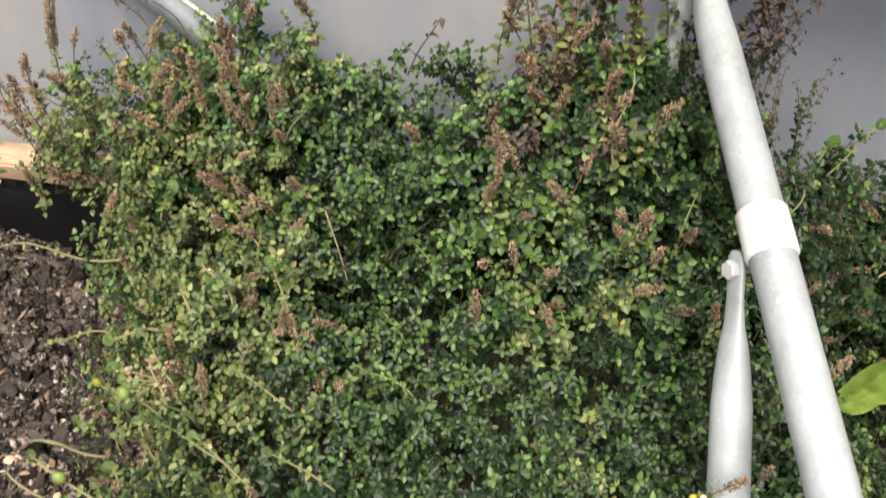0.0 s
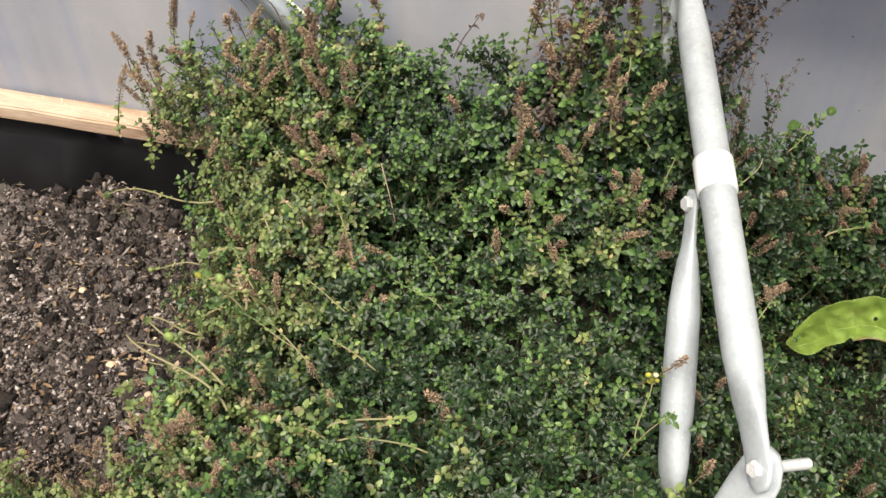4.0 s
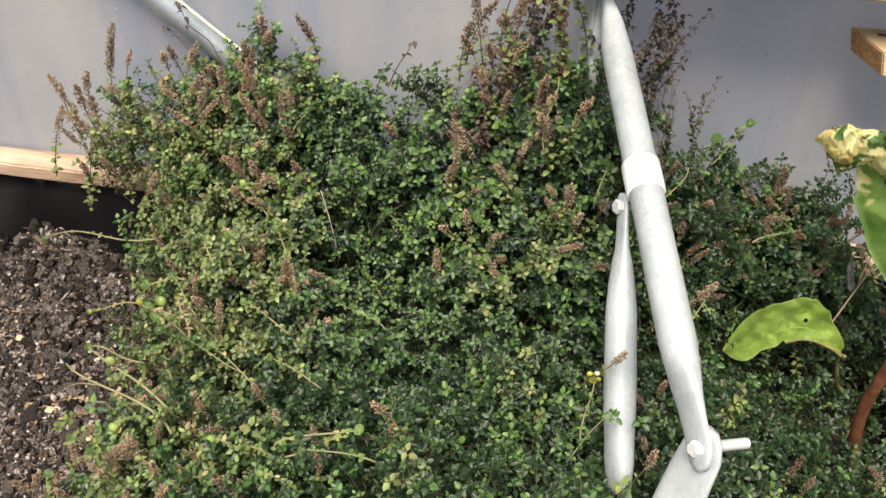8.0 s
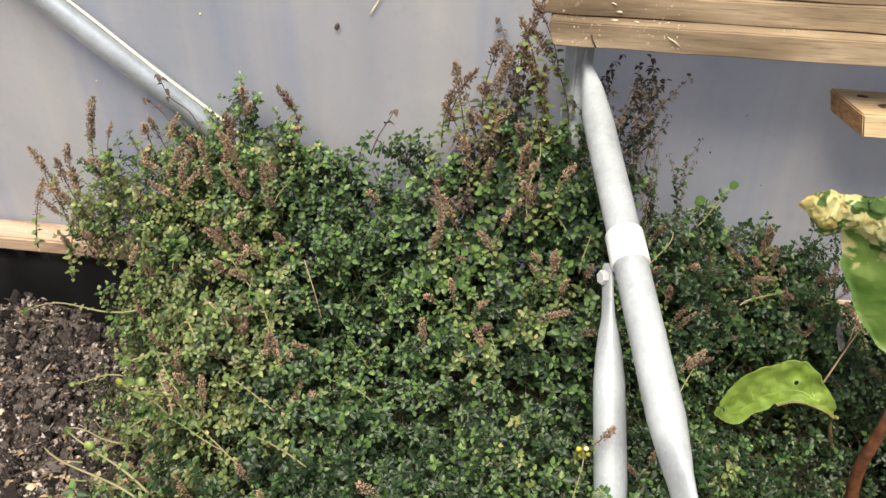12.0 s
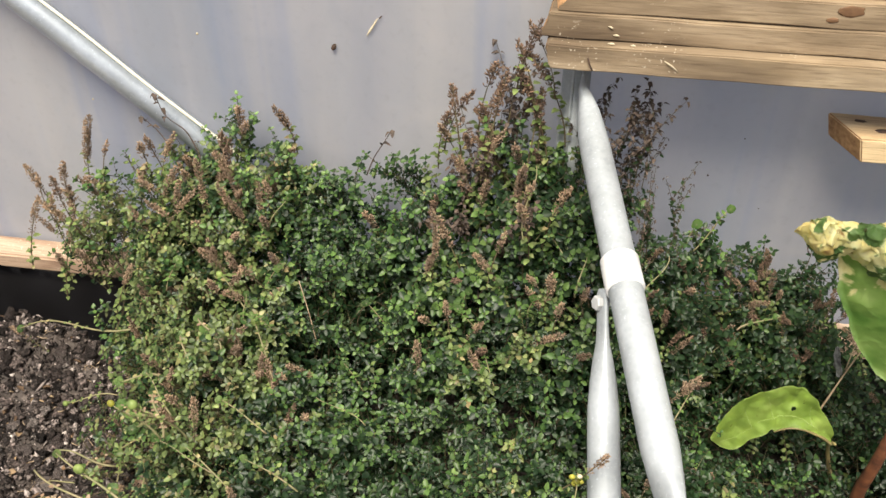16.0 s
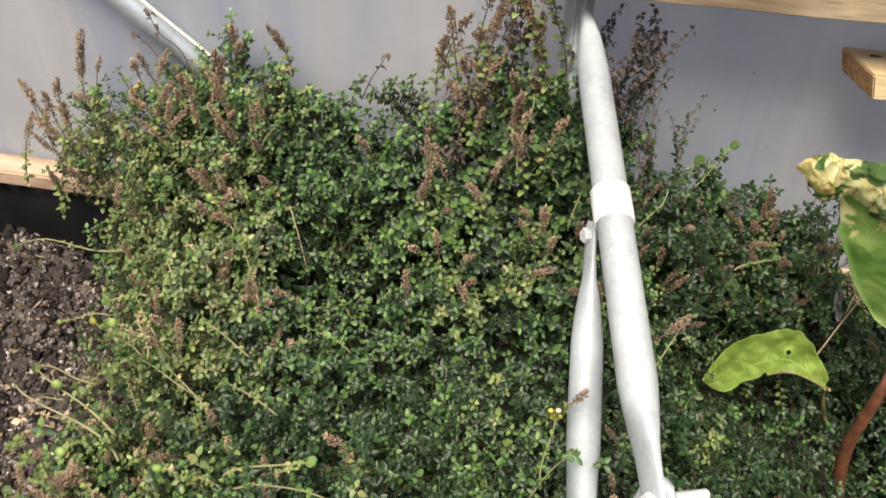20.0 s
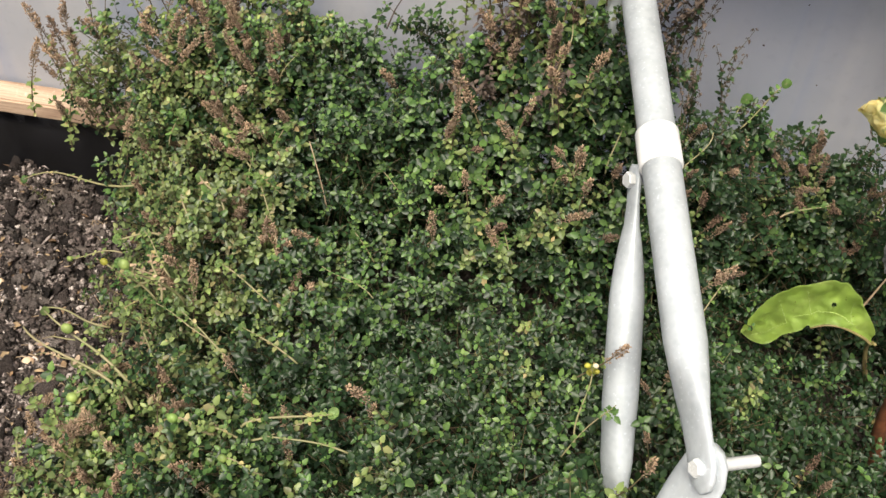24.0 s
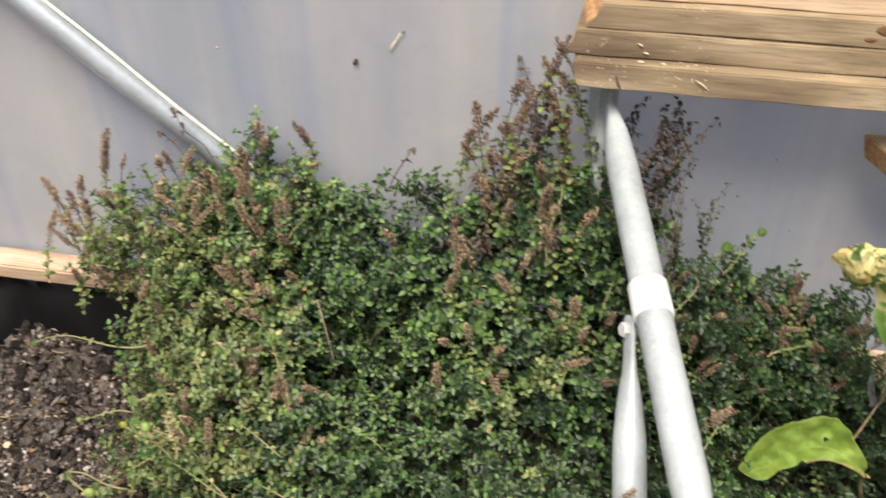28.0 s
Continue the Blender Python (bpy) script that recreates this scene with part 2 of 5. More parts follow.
def make_chard(name, kind, dry=0.40):
    """Chard blade: fresh, turning (pale veins on deep green) or withered (cream with green patches)."""
    m, n, l, b = material(name, 0.42, 0.0, 0.4)
    big = tex(n, l, "Noise", 26.0, detail=4.0)
    vein = tex(n, l, "Voronoi", 55.0)
    if kind == "withered":
        spot = tex(n, l, "Noise", 40.0, detail=3.0, distort=0.6)
        g = ramp(n, l, big, [(0.3, (0.10, 0.20, 0.07)), (0.7, (0.22, 0.33, 0.13))])
        y = ramp(n, l, big, [(0.30, (0.50, 0.34, 0.20)), (0.37, (0.74, 0.64, 0.34)), (0.52, (0.82, 0.80, 0.60))])
        c = mixed(n, l, ramp(n, l, spot, [(dry, (0, 0, 0)), (dry + 0.05, (1, 1, 1))]), g, y)
        scab = tex(n, l, "Noise", 95.0, detail=5.0)
        c = mixed(n, l, 1.0, c, ramp(n, l, scab, [(0.28, (0.45, 0.30, 0.19)), (0.35, (1, 1, 1))]), "MULTIPLY")
    elif kind == "turning":
        c = ramp(n, l, tex(n, l, "Noise", 17.0, detail=4.0), [(0.34, (0.17, 0.33, 0.08)), (0.5, (0.34, 0.50, 0.17)), (0.66, (0.48, 0.61, 0.28))])
        spot = tex(n, l, "Noise", 24.0, detail=4.0, distort=0.8)
        # the blade pales in patches towards its withering end
        sep = n.new("ShaderNodeSeparateXYZ")
        l.new(n.new("ShaderNodeNewGeometry").outputs["Position"], sep.inputs[0])
        age = n.new("ShaderNodeMapRange")
        age.inputs[1].default_value, age.inputs[2].default_value = 0.735, 0.785
        age.inputs[3].default_value, age.inputs[4].default_value = -0.12, 0.17
        l.new(sep.outputs[2], age.inputs[0])
        sm = n.new("ShaderNodeMath")
        l.new(spot, sm.inputs[0])
        l.new(age.outputs[0], sm.inputs[1])
        c = mixed(n, l, ramp(n, l, sm.outputs[0], [(dry, (0, 0, 0)), (dry + 0.04, (1, 1, 1))]), c, (0.76, 0.72, 0.46))
    else:
        c = ramp(n, l, big, [(0.30, (0.34, 0.47, 0.11)), (0.5, (0.41, 0.54, 0.145)), (0.7, (0.50, 0.60, 0.20))])
        c = mixed(n, l, 0.6, c, ramp(n, l, vein, [(0.0, (1.2, 1.2, 1.1)), (0.5, (0.85, 0.9, 0.85))]), "MULTIPLY")
        speck = tex(n, l, "Noise", 210.0, detail=2.0)
        c = mixed(n, l, 1.0, c, ramp(n, l, speck, [(0.24, (0.40, 0.30, 0.20)), (0.28, (1, 1, 1))]), "MULTIPLY")
    l.new(c, b.inputs["Base Color"])
    wrinkle = tex(n, l, "Noise", 85.0, detail=5.0)
    bump(n, l, b, mixed(n, l, 0.5, vein, wrinkle), 0.9, 0.004)
    tr = n.new("ShaderNodeBsdfTranslucent")
    l.new(mixed(n, l, 1.0, c, (1.2, 1.25, 0.6), "MULTIPLY"), tr.inputs[0])
    mx = n.new("ShaderNodeMixShader")
    mx.inputs[0].default_value = 0.35
    l.new(b.outputs[0], mx.inputs[1])
    l.new(tr.outputs[0], mx.inputs[2])
    l.new(mx.outputs[0], n["Material Output"].inputs[0])
    return m


M_STEM, M_RUNNER = make_stem(), make_runner()
M_SOIL, M_CLOD = make_soil("soil", True), make_soil("soil_crumb", False)
M_LUMP = make_lump()
M_PLANK = make_wood("weathered_plank", (0.150, 0.113, 0.078), (0.245, 0.190, 0.130), (0.39, 0.315, 0.225))
M_END = make_plain("sawn_end", (0.27, 0.140, 0.062), (0.50, 0.290, 0.14), 0.85, 160.0)
M_FRESH = make_wood("pale_board", (0.38, 0.26, 0.17), (0.53, 0.40, 0.29), (0.63, 0.51, 0.40))
M_BOARD = make_wood("stained_board", (0.23, 0.150, 0.108), (0.38, 0.280, 0.212), (0.49, 0.385, 0.312))
M_PINE = make_wood("new_pine", (0.52, 0.36, 0.20), (0.72, 0.56, 0.36), (0.80, 0.66, 0.46))
M_STEEL = make_steel("galvanised_steel", (0.44, 0.48, 0.52), 0.42)
M_TUBE = make_steel("bluish_galvanised_tube", (0.42, 0.47, 0.53), 0.34, 0.6)
M_DULL = make_steel("dull_galvanised_steel", (0.42, 0.46, 0.48), 0.5)
M_COLLAR = make_plain("pale_collar", (0.66, 0.67, 0.68), (0.74, 0.75, 0.76), 0.45, 30.0)
M_ZINC = make_steel("zinc_bolt", (0.62, 0.64, 0.66), 0.3)
M_CORD = make_plain("pale_cord", (0.66, 0.62, 0.50), (0.80, 0.77, 0.66), 0.7, 60.0)
M_FILM = make_film()
M_LINER = make_plain("black_liner", (0.007, 0.007, 0.008), (0.020, 0.020, 0.024), 0.36, 12.0)
M_CHARD, M_CURL = make_chard("chard_leaf", "fresh"), make_chard("withered_chard_leaf", "withered", 0.45)
M_TURNING = make_chard("yellowing_chard_leaf", "turning", 0.585)
M_STALK = make_plain("chard_stalk", (0.060, 0.022, 0.012), (0.20, 0.075, 0.034), 0.6, 90.0)
M_RIB = make_plain("chard_rib", (0.13, 0.10, 0.045), (0.26, 0.22, 0.09), 0.5, 40.0)
M_VEIN = make_plain("chard_vein", (0.38, 0.50, 0.14), (0.44, 0.56, 0.17), 0.5, 40.0)
M_SPECK = make_plain("dark_fragment", (0.03, 0.02, 0.015), (0.09, 0.05, 0.035), 0.8, 200.0)
M_HUSK = make_plain("pale_fragment", (0.45, 0.38, 0.26), (0.66, 0.58, 0.42), 0.8, 150.0)
M_KNOT = make_plain("wood_knot", (0.10, 0.050, 0.024), (0.24, 0.135, 0.070), 0.7, 90.0)
M_PEBBLE = make_plain("pale_stone", (0.42, 0.28, 0.18), (0.62, 0.48, 0.34), 0.8, 120.0)
M_MAT = make_plain("dead_leaf_mat", (0.10, 0.066, 0.045), (0.26, 0.18, 0.125), 0.85, 160.0)
M_DEAD = make_plain("dead_dark_leaf", (0.030, 0.024, 0.021), (0.115, 0.080, 0.062), 0.8, 120.0)
M_SCRAP = leaf_material("dry_scrap", [(0.0, (0.08, 0.048, 0.034)), (0.6, (0.17, 0.105, 0.070)), (1.0, (0.32, 0.235, 0.17))], 0.1, 0.8)
M_STRAW = make_plain("dead_stem", (0.20, 0.14, 0.09), (0.42, 0.32, 0.22), 0.8, 90.0)
M_WEB = make_plain("grey_dry_leaf", (0.17, 0.175, 0.18), (0.32, 0.325, 0.33), 0.85, 120.0)
M_GROUND = make_plain("trodden_earth", (0.06, 0.045, 0.033), (0.13, 0.10, 0.075), 0.9, 9.0)


# ---- helpers for meshes ----
def finish(name, me, mat, parent=None, label="", smooth=True):
    for mm in mat if isinstance(mat, (list, tuple)) else (mat,):
        me.materials.append(mm)
    if smooth:
        me.polygons.foreach_set("use_smooth", [True] * len(me.polygons))
    ob = new(name, me)
    if parent is not None:
        ob.parent = parent
    if label:
        ob["label"] = label
    return ob


def part(name, bm, mat, parent=None, label="", smooth=True):
    me = bpy.data.meshes.new(name)
    bm.normal_update()
    bm.to_mesh(me)
    bm.free()
    return finish(name, me, mat, parent, label, smooth)


def tri_mesh(name, v, f, mi=None):
    """A triangle mesh from arrays of points and of corner numbers."""
    me = bpy.data.meshes.new(name)
    v, f = np.asarray(v, np.float32), np.asarray(f, np.int32)
    me.vertices.add(len(v))
    me.vertices.foreach_set("co", v.ravel())
    me.loops.add(f.size)
    me.loops.foreach_set("vertex_index", f.ravel())
    me.polygons.add(len(f))
    me.polygons.foreach_set("loop_start", np.arange(0, f.size, 3, dtype=np.int32))
    if mi is not None:
        me.polygons.foreach_set("material_index", np.asarray(mi, np.int32))
    me.update(calc_edges=True)
    return me


def empty(name, at, label, category, group="", kind=""):
    ob = tagged(new(name), label, category, group, kind)
    ob.location = at
    ob.empty_display_size = 0.05
    return ob


def local(ob, parent):
    """Keeps a part that was built in world places where it is under its thing."""
    ob.parent = parent
    ob.matrix_parent_inverse = Matrix.Translation(parent.location).inverted()
    return ob


def sweep(stations, flat_dir, sides=20, caps=True, end_dir=None):
    """A tube through stations of (place, half width, half thickness): thin along flat_dir."""
    bm = bmesh.new()
    pts = [Vector(s[0]) for s in stations]
    rings = []
    for k, (p, a, b) in enumerate(stations):
        d = (pts[min(k + 1, len(pts) - 1)] - pts[max(k - 1, 0)]).normalized()
        fd = Vector(flat_dir) if not end_dir else Vector(flat_dir).lerp(Vector(end_dir), k / (len(pts) - 1))
        nrm = (fd - d * d.dot(fd)).normalized()
        wid = d.cross(nrm)
        ring = []
        for i in range(sides):
            q = 2 * math.pi * i / sides
            e = 1.0 if abs(a - b) < 0.15 * a else 0.72
            c, s = math.cos(q), math.sin(q)
            ring.append(bm.verts.new(pts[k] + wid * a * math.copysign(abs(c) ** e, c) + nrm * b * math.copysign(abs(s) ** e, s)))
        rings.append(ring)
    for r0, r1 in zip(rings, rings[1:]):
        for i in range(sides):
            bm.faces.new((r0[i], r0[(i + 1) % sides], r1[(i + 1) % sides], r1[i]))
    if caps:
        bm.faces.new(rings[0][::-1])
        bm.faces.new(rings[-1])
    bmesh.ops.recalc_face_normals(bm, faces=bm.faces)
    return bm


def along(a, b, t):
    return Vector(a).lerp(Vector(b), t)


def pipe(points, r, r_end=None, sides=6):
    """A thin round stem through points."""
    n = len(points) - 1
    r_end = r if r_end is None else r_end
    st = [(p, r + (r_end - r) * k / n, r + (r_end - r) * k / n) for k, p in enumerate(points)]
    return sweep(st, (0.31, 0.42, 0.85), sides)


def bezier(a, b, c, d, n=10):
    a, b, c, d = (Vector(p) for p in (a, b, c, d))
    return [a * (1 - t) ** 3 + b * 3 * t * (1 - t) ** 2 + c * 3 * t * t * (1 - t) + d * t ** 3 for t in (k / n for k in range(n + 1))]


def spline(pts, n):
    """Smooth curve through control points."""
    p = [Vector(q) for q in pts]
    p = [2 * p[0] - p[1]] + p + [2 * p[-1] - p[-2]]
    out = []
    m = len(p) - 3
    for i in range(n + 1):
        s = i / n * m
        k = min(m - 1, int(s))
        t = s - k
        a, b, c, d = p[k:k + 4]
        out.append(0.5 * (2 * b + (c - a) * t + (2 * a - 5 * b + 4 * c - d) * t * t + (3 * b - a - 3 * c + d) * t ** 3))
    return out


def box(lo, hi, bevel=0.002, wobble=0.0, cuts=0, seed=1):
    bm = bmesh.new()
    bmesh.ops.create_cube(bm, size=1.0)
    lo, hi = Vector(lo), Vector(hi)
    for v in bm.verts:
        v.co = Vector([lo[i] + (v.co[i] + 0.5) * (hi[i] - lo[i]) for i in range(3)])
    if bevel:
        bmesh.ops.bevel(bm, geom=bm.edges[:], offset=bevel, segments=2, affect="EDGES")
    if cuts:
        ax = max(range(3), key=lambda i: hi[i] - lo[i])
        es = [e for e in bm.edges if abs((e.verts[0].co - e.verts[1].co)[ax]) > 0.5 * (hi[ax] - lo[ax])]
        bmesh.ops.subdivide_edges(bm, edges=es, cuts=cuts)
    if wobble:
        for v in bm.verts:
            v.co += noise.noise_vector(v.co * 14 + Vector((seed * 3.1, 0, 0))) * wobble
    return bm

# ---- setting ----
WALL_Y = 0.80


def build_shell():
    """The film wall beside the bed and the arch over it, wavy like stretched sheet."""
    bm = bmesh.new()
    prof = [(WALL_Y, z) for z in np.linspace(0.0, 1.45, 30)]
    for a in np.linspace(6, 180, 30):
        prof.append((WALL_Y - 2.6 + 2.6 * math.cos(radians(a)), 1.45 + 1.15 * math.sin(radians(a))))
    prof += [(WALL_Y - 5.2, z) for z in np.linspace(1.4, 0.0, 6)]
    xs = np.linspace(-3.2, 3.2, 129)
    rows = []
    for x in xs:
        row = []
        for y, z in prof:
            w = 0.004 * noise.noise((x * 3.0, z * 0.8, 2.0)) + 0.0015 * math.sin(x * 21 + 2 * noise.noise((x, z, 0)))
            row.append(bm.verts.new((x, y + (w if y > 0.7 else 0), z)))
        rows.append(row)
    for r0, r1 in zip(rows, rows[1:]):
        for k in range(len(prof) - 1):
            bm.faces.new((r0[k], r0[k + 1], r1[k + 1], r1[k]))
    for r in (rows[0], rows[-1]):
        bm.faces.new([bm.verts.new(v.co) for v in r])
    ob = part("wall_film", bm, M_FILM)
    ob.visible_shadow = False
    tagged(ob, "greyish translucent polythene sheet wall of a growing tunnel", "wall", kind="structure")


build_shell()

bm = bmesh.new()
bmesh.ops.create_grid(bm, x_segments=40, y_segments=40, size=60.0)
for v in bm.verts:
    v.co.z = -0.01 + 0.005 * noise.noise(v.co * 0.7)
tagged(part("ground", bm, M_GROUND), "trodden brown earth around the raised bed", "ground", kind="structure")

# raised bed boards
bed = empty("raised_bed", (0, 0.35, 0), "raised bed framed with pale sawn timber boards", "raised bed")
local(part("back_board", box((-1.6, 0.752, 0), (1.6, 0.796, 0.515), 0.003, 0.0015, 40), M_BOARD, smooth=False), bed)
local(part("front_board", box((-1.6, -0.10, 0), (1.6, -0.056, 0.40), 0.004, 0.001, 20), M_FRESH), bed)
local(part("end_board", box((-1.644, -0.10, 0), (-1.602, 0.796, 0.42), 0.004), M_FRESH), bed)
local(part("end_board", box((1.602, -0.10, 0), (1.644, 0.796, 0.42), 0.004), M_FRESH), bed)


def build_liner():
    """Black sheet that hangs in folds on the inner side of the back board."""
    bm = bmesh.new()
    g = []
    for i in range(161):
        x = -1.55 + 3.1 * i / 160
        col = []
        for j in range(13):
            z = 0.497 - 0.25 * j / 12
            f = j / 12
            y = 0.746 - f * (0.022 + 0.020 * noise.noise((x * 9, 0.5, f * 2))) - 0.016 * f * abs(noise.noise((x * 5, 3.0, f))) - 0.008 * f * abs(noise.noise((x * 26, 1.0, f * 3)))
            if x < -0.735:
                y -= 0.035 * min(1, (-0.735 - x) / 0.02) * math.sin(math.pi * min(1, f * 1.1))
            col.append(bm.verts.new((x, y, z - 0.008 * noise.noise((x * 7, 1.0, 0)))))
        g.append(col)
    for a, b in zip(g, g[1:]):
        for j in range(12):
            bm.faces.new((a[j], a[j + 1], b[j + 1], b[j]))
    bmesh.ops.solidify(bm, geom=bm.faces[:], thickness=0.0012)
    return local(part("liner", bm, M_LINER, None, "black plastic liner inside the boards"), bed)


build_liner()


def smooth01(t):
    t = min(1.0, max(0.0, t))
    return t * t * (3 - 2 * t)


def soil_z(x, y):
    z = 0.305 + 0.05 * smooth01((y - 0.55) / 0.2) + 0.02 * noise.noise((x * 5, y * 5, 0.3))
    z += 0.045 * smooth01((-0.58 - x) / 0.08) * smooth01((y - 0.56) / 0.09)
    return z + 0.020 * noise.noise((x * 18, y * 18, 1.3)) + 0.010 * noise.noise((x * 42, y * 42, 2.3)) + 0.006 * noise.noise((x * 110, y * 110, 5.1))


def build_soil():
    bm = bmesh.new()
    nx, ny = 420, 150
    g = [[bm.verts.new((-1.6 + 3.2 * i / nx, -0.056 + 0.806 * j / ny, soil_z(-1.6 + 3.2 * i / nx, -0.056 + 0.806 * j / ny))) for j in range(ny + 1)] for i in range(nx + 1)]
    for i in range(nx):
        for j in range(ny):
            bm.faces.new((g[i][j], g[i + 1][j], g[i + 1][j + 1], g[i][j + 1]))
    ob = tagged(part("soil", bm, M_SOIL), "dark crumbly garden soil with bits of bark", "soil", kind="structure")
    # loose crumbs and bark chips
    rng = np.random.default_rng(4)
    bv = np.array([(0, 0, -1), (1, 0, 0), (0.2, 1, 0.2), (-1, 0.1, 0), (0, -1, -0.2), (0.1, 0.1, 1)], float)
    bf = np.array([(0, 2, 1), (0, 3, 2), (0, 4, 3), (0, 1, 4), (5, 1, 2), (5, 2, 3), (5, 3, 4), (5, 4, 1)])
    V, F, off = [], [], 0
    for k in range(17000):
        x, y = rng.uniform(-0.88, -0.34), rng.uniform(0.14, 0.745)
        r = 0.0010 + 0.0042 * rng.random() ** 2.6
        chip = rng.random() < 0.3
        sc = np.array([r * rng.uniform(1.2, 2.6), r * rng.uniform(0.6, 1.0), r * rng.uniform(0.25, 0.5)]) if chip else r * rng.uniform(0.65, 1.2, 3)
        vv = bv * (1 + 0.55 * rng.uniform(-1, 1, (len(bv), 1))) * sc
        rot = np.array(Euler(rng.uniform(-0.7, 0.7, 2).tolist() + [rng.uniform(0, 6.28)]).to_matrix())
        V.append(vv @ rot.T + (x, y, soil_z(x, y) + 0.35 * r + 0.003 * rng.random()))
        F.append(bf + off)
        off += len(bv)
    me = tri_mesh("soil_crumbs", np.concatenate(V), np.concatenate(F))
    tagged(finish("soil_crumbs", me, M_CLOD, ob, smooth=False), "brown and grey soil crumbs and bark chips", kind="stuff")
    # clods: rough lumps of many sizes
    seedm = bmesh.new()
    bmesh.ops.create_icosphere(seedm, subdivisions=2, radius=1.0)
    cv = np.array([v.co[:] for v in seedm.verts])
    cf = np.array([[v.index for v in f.verts] for f in seedm.faces])
    seedm.free()
    shapes = []
    for k in range(24):
        sh = Vector((k * 3.7, 0, 0))
        shapes.append(np.array([Vector(p) * (1 + 0.8 * noise.noise(Vector(p) * 1.4 + sh) + 1.2 * noise.noise(Vector(p) * 4.2 + sh)) for p in cv]))
    V, F, off = [], [], 0
    for k in range(5200):
        x, y = rng.uniform(-0.88, -0.38), rng.uniform(0.16, 0.74)
        r = 0.0016 + 0.0075 * rng.random() ** 2.8
        rot = np.array(Euler(rng.uniform(0, 6.28, 3).tolist()).to_matrix())
        vv = (shapes[k % 24] @ rot.T) * r * rng.uniform(0.6, 1.2, 3)
        V.append(vv + (x, y, soil_z(x, y) + 0.15 * r))
        F.append(cf + off)
        off += len(cv)
    tagged(finish("soil_clods", tri_mesh("soil_clods", np.concatenate(V), np.concatenate(F)), M_LUMP, ob, smooth=False), "rough dark soil clods", kind="stuff")
    # the larger clods, each one a piece of its own
    lumps_of = []
    for k in range(12):
        me = tri_mesh("clod", shapes[2 * k], cf)
        me.materials.append(M_LUMP)
        lumps_of.append(me)
    for k in range(280):
        x, y = rng.uniform(-0.84, -0.40), rng.uniform(0.26, 0.73)
        r = 0.005 + 0.0085 * rng.random() ** 1.8
        ob2 = new("clod", lumps_of[k % 12])
        ob2.parent = ob
        ob2.matrix_local = Matrix.Translation((x, y, soil_z(x, y) + 0.35 * r)) @ Euler(rng.uniform(0, 6.28, 3).tolist()).to_matrix().to_4x4() @ Matrix.Diagonal((r, r * 0.8, r * 0.7, 1))
    # fibres and straw bits
    V, F, off = [], [], 0
    for k in range(420):
        x, y = rng.uniform(-0.9, -0.40), rng.uniform(0.2, 0.735)
        d = np.array([rng.normal(), rng.normal(), rng.normal() * 0.25])
        d *= rng.uniform(0.006, 0.022) / np.linalg.norm(d)
        p = np.array([x, y, soil_z(x, y) + 0.007])
        c = rng.normal(0, 0.003, 3)
        rad = rng.uniform(0.0003, 0.0010)
        tube = []
        for t in (0, 0.33, 0.67, 1):
            q = p + d * t + c * math.sin(math.pi * t)
            tube += [q + (0, rad, -rad), q + (0, -rad, -rad), q + (0, 0, rad)]
        V.append(np.array(tube))
        for i in range(3):
            for j in range(3):
                a, b = 3 * i + j, 3 * i + (j + 1) % 3
                F += [np.array([(a, b, b + 3), (a, b + 3, a + 3)]) + off]
        off += 12
    tagged(finish("soil_fibres", tri_mesh("soil_fibres", np.concatenate(V), np.concatenate(F)), M_STRAW, ob), "thin pale fibres in the soil", kind="stuff")
    return ob


soil = build_soil()


# ---- tubes and staging ----
LEG_X, LEG_Y, LEG_TOP = 0.0975, 0.767, 0.912


def staging_leg(x, y, top):
    leg = empty("staging_leg", (x, y, 0), "dull galvanised steel tube post under the planks", "post", "staging posts")
    r = 0.0165
    local(part("tube", sweep([((x, y, z), r, r) for z in (0.0, 0.3, 0.6, top)], (1, 0, 0), 24), M_DULL), leg)
    local(part("clip", sweep([((x - 0.004, y - r - 0.0005, z), 0.0022, 0.0012) for z in (0.62, 0.75, top - 0.004)], (0, 1, 0), 8), M_DULL, None, "thin seam strip"), leg)
    return leg


staging_leg(LEG_X, LEG_Y, LEG_TOP)
staging_leg(1.15, LEG_Y, LEG_TOP)
staging_leg(0.95, 0.735, 0.820)

BOLT, SLEEVE, TIP = Vector((0.2149, 0.2146, 0.7513)), Vector((0.1588, 0.4850, 0.8108)), Vector((0.1060, 0.7420, 0.8672))


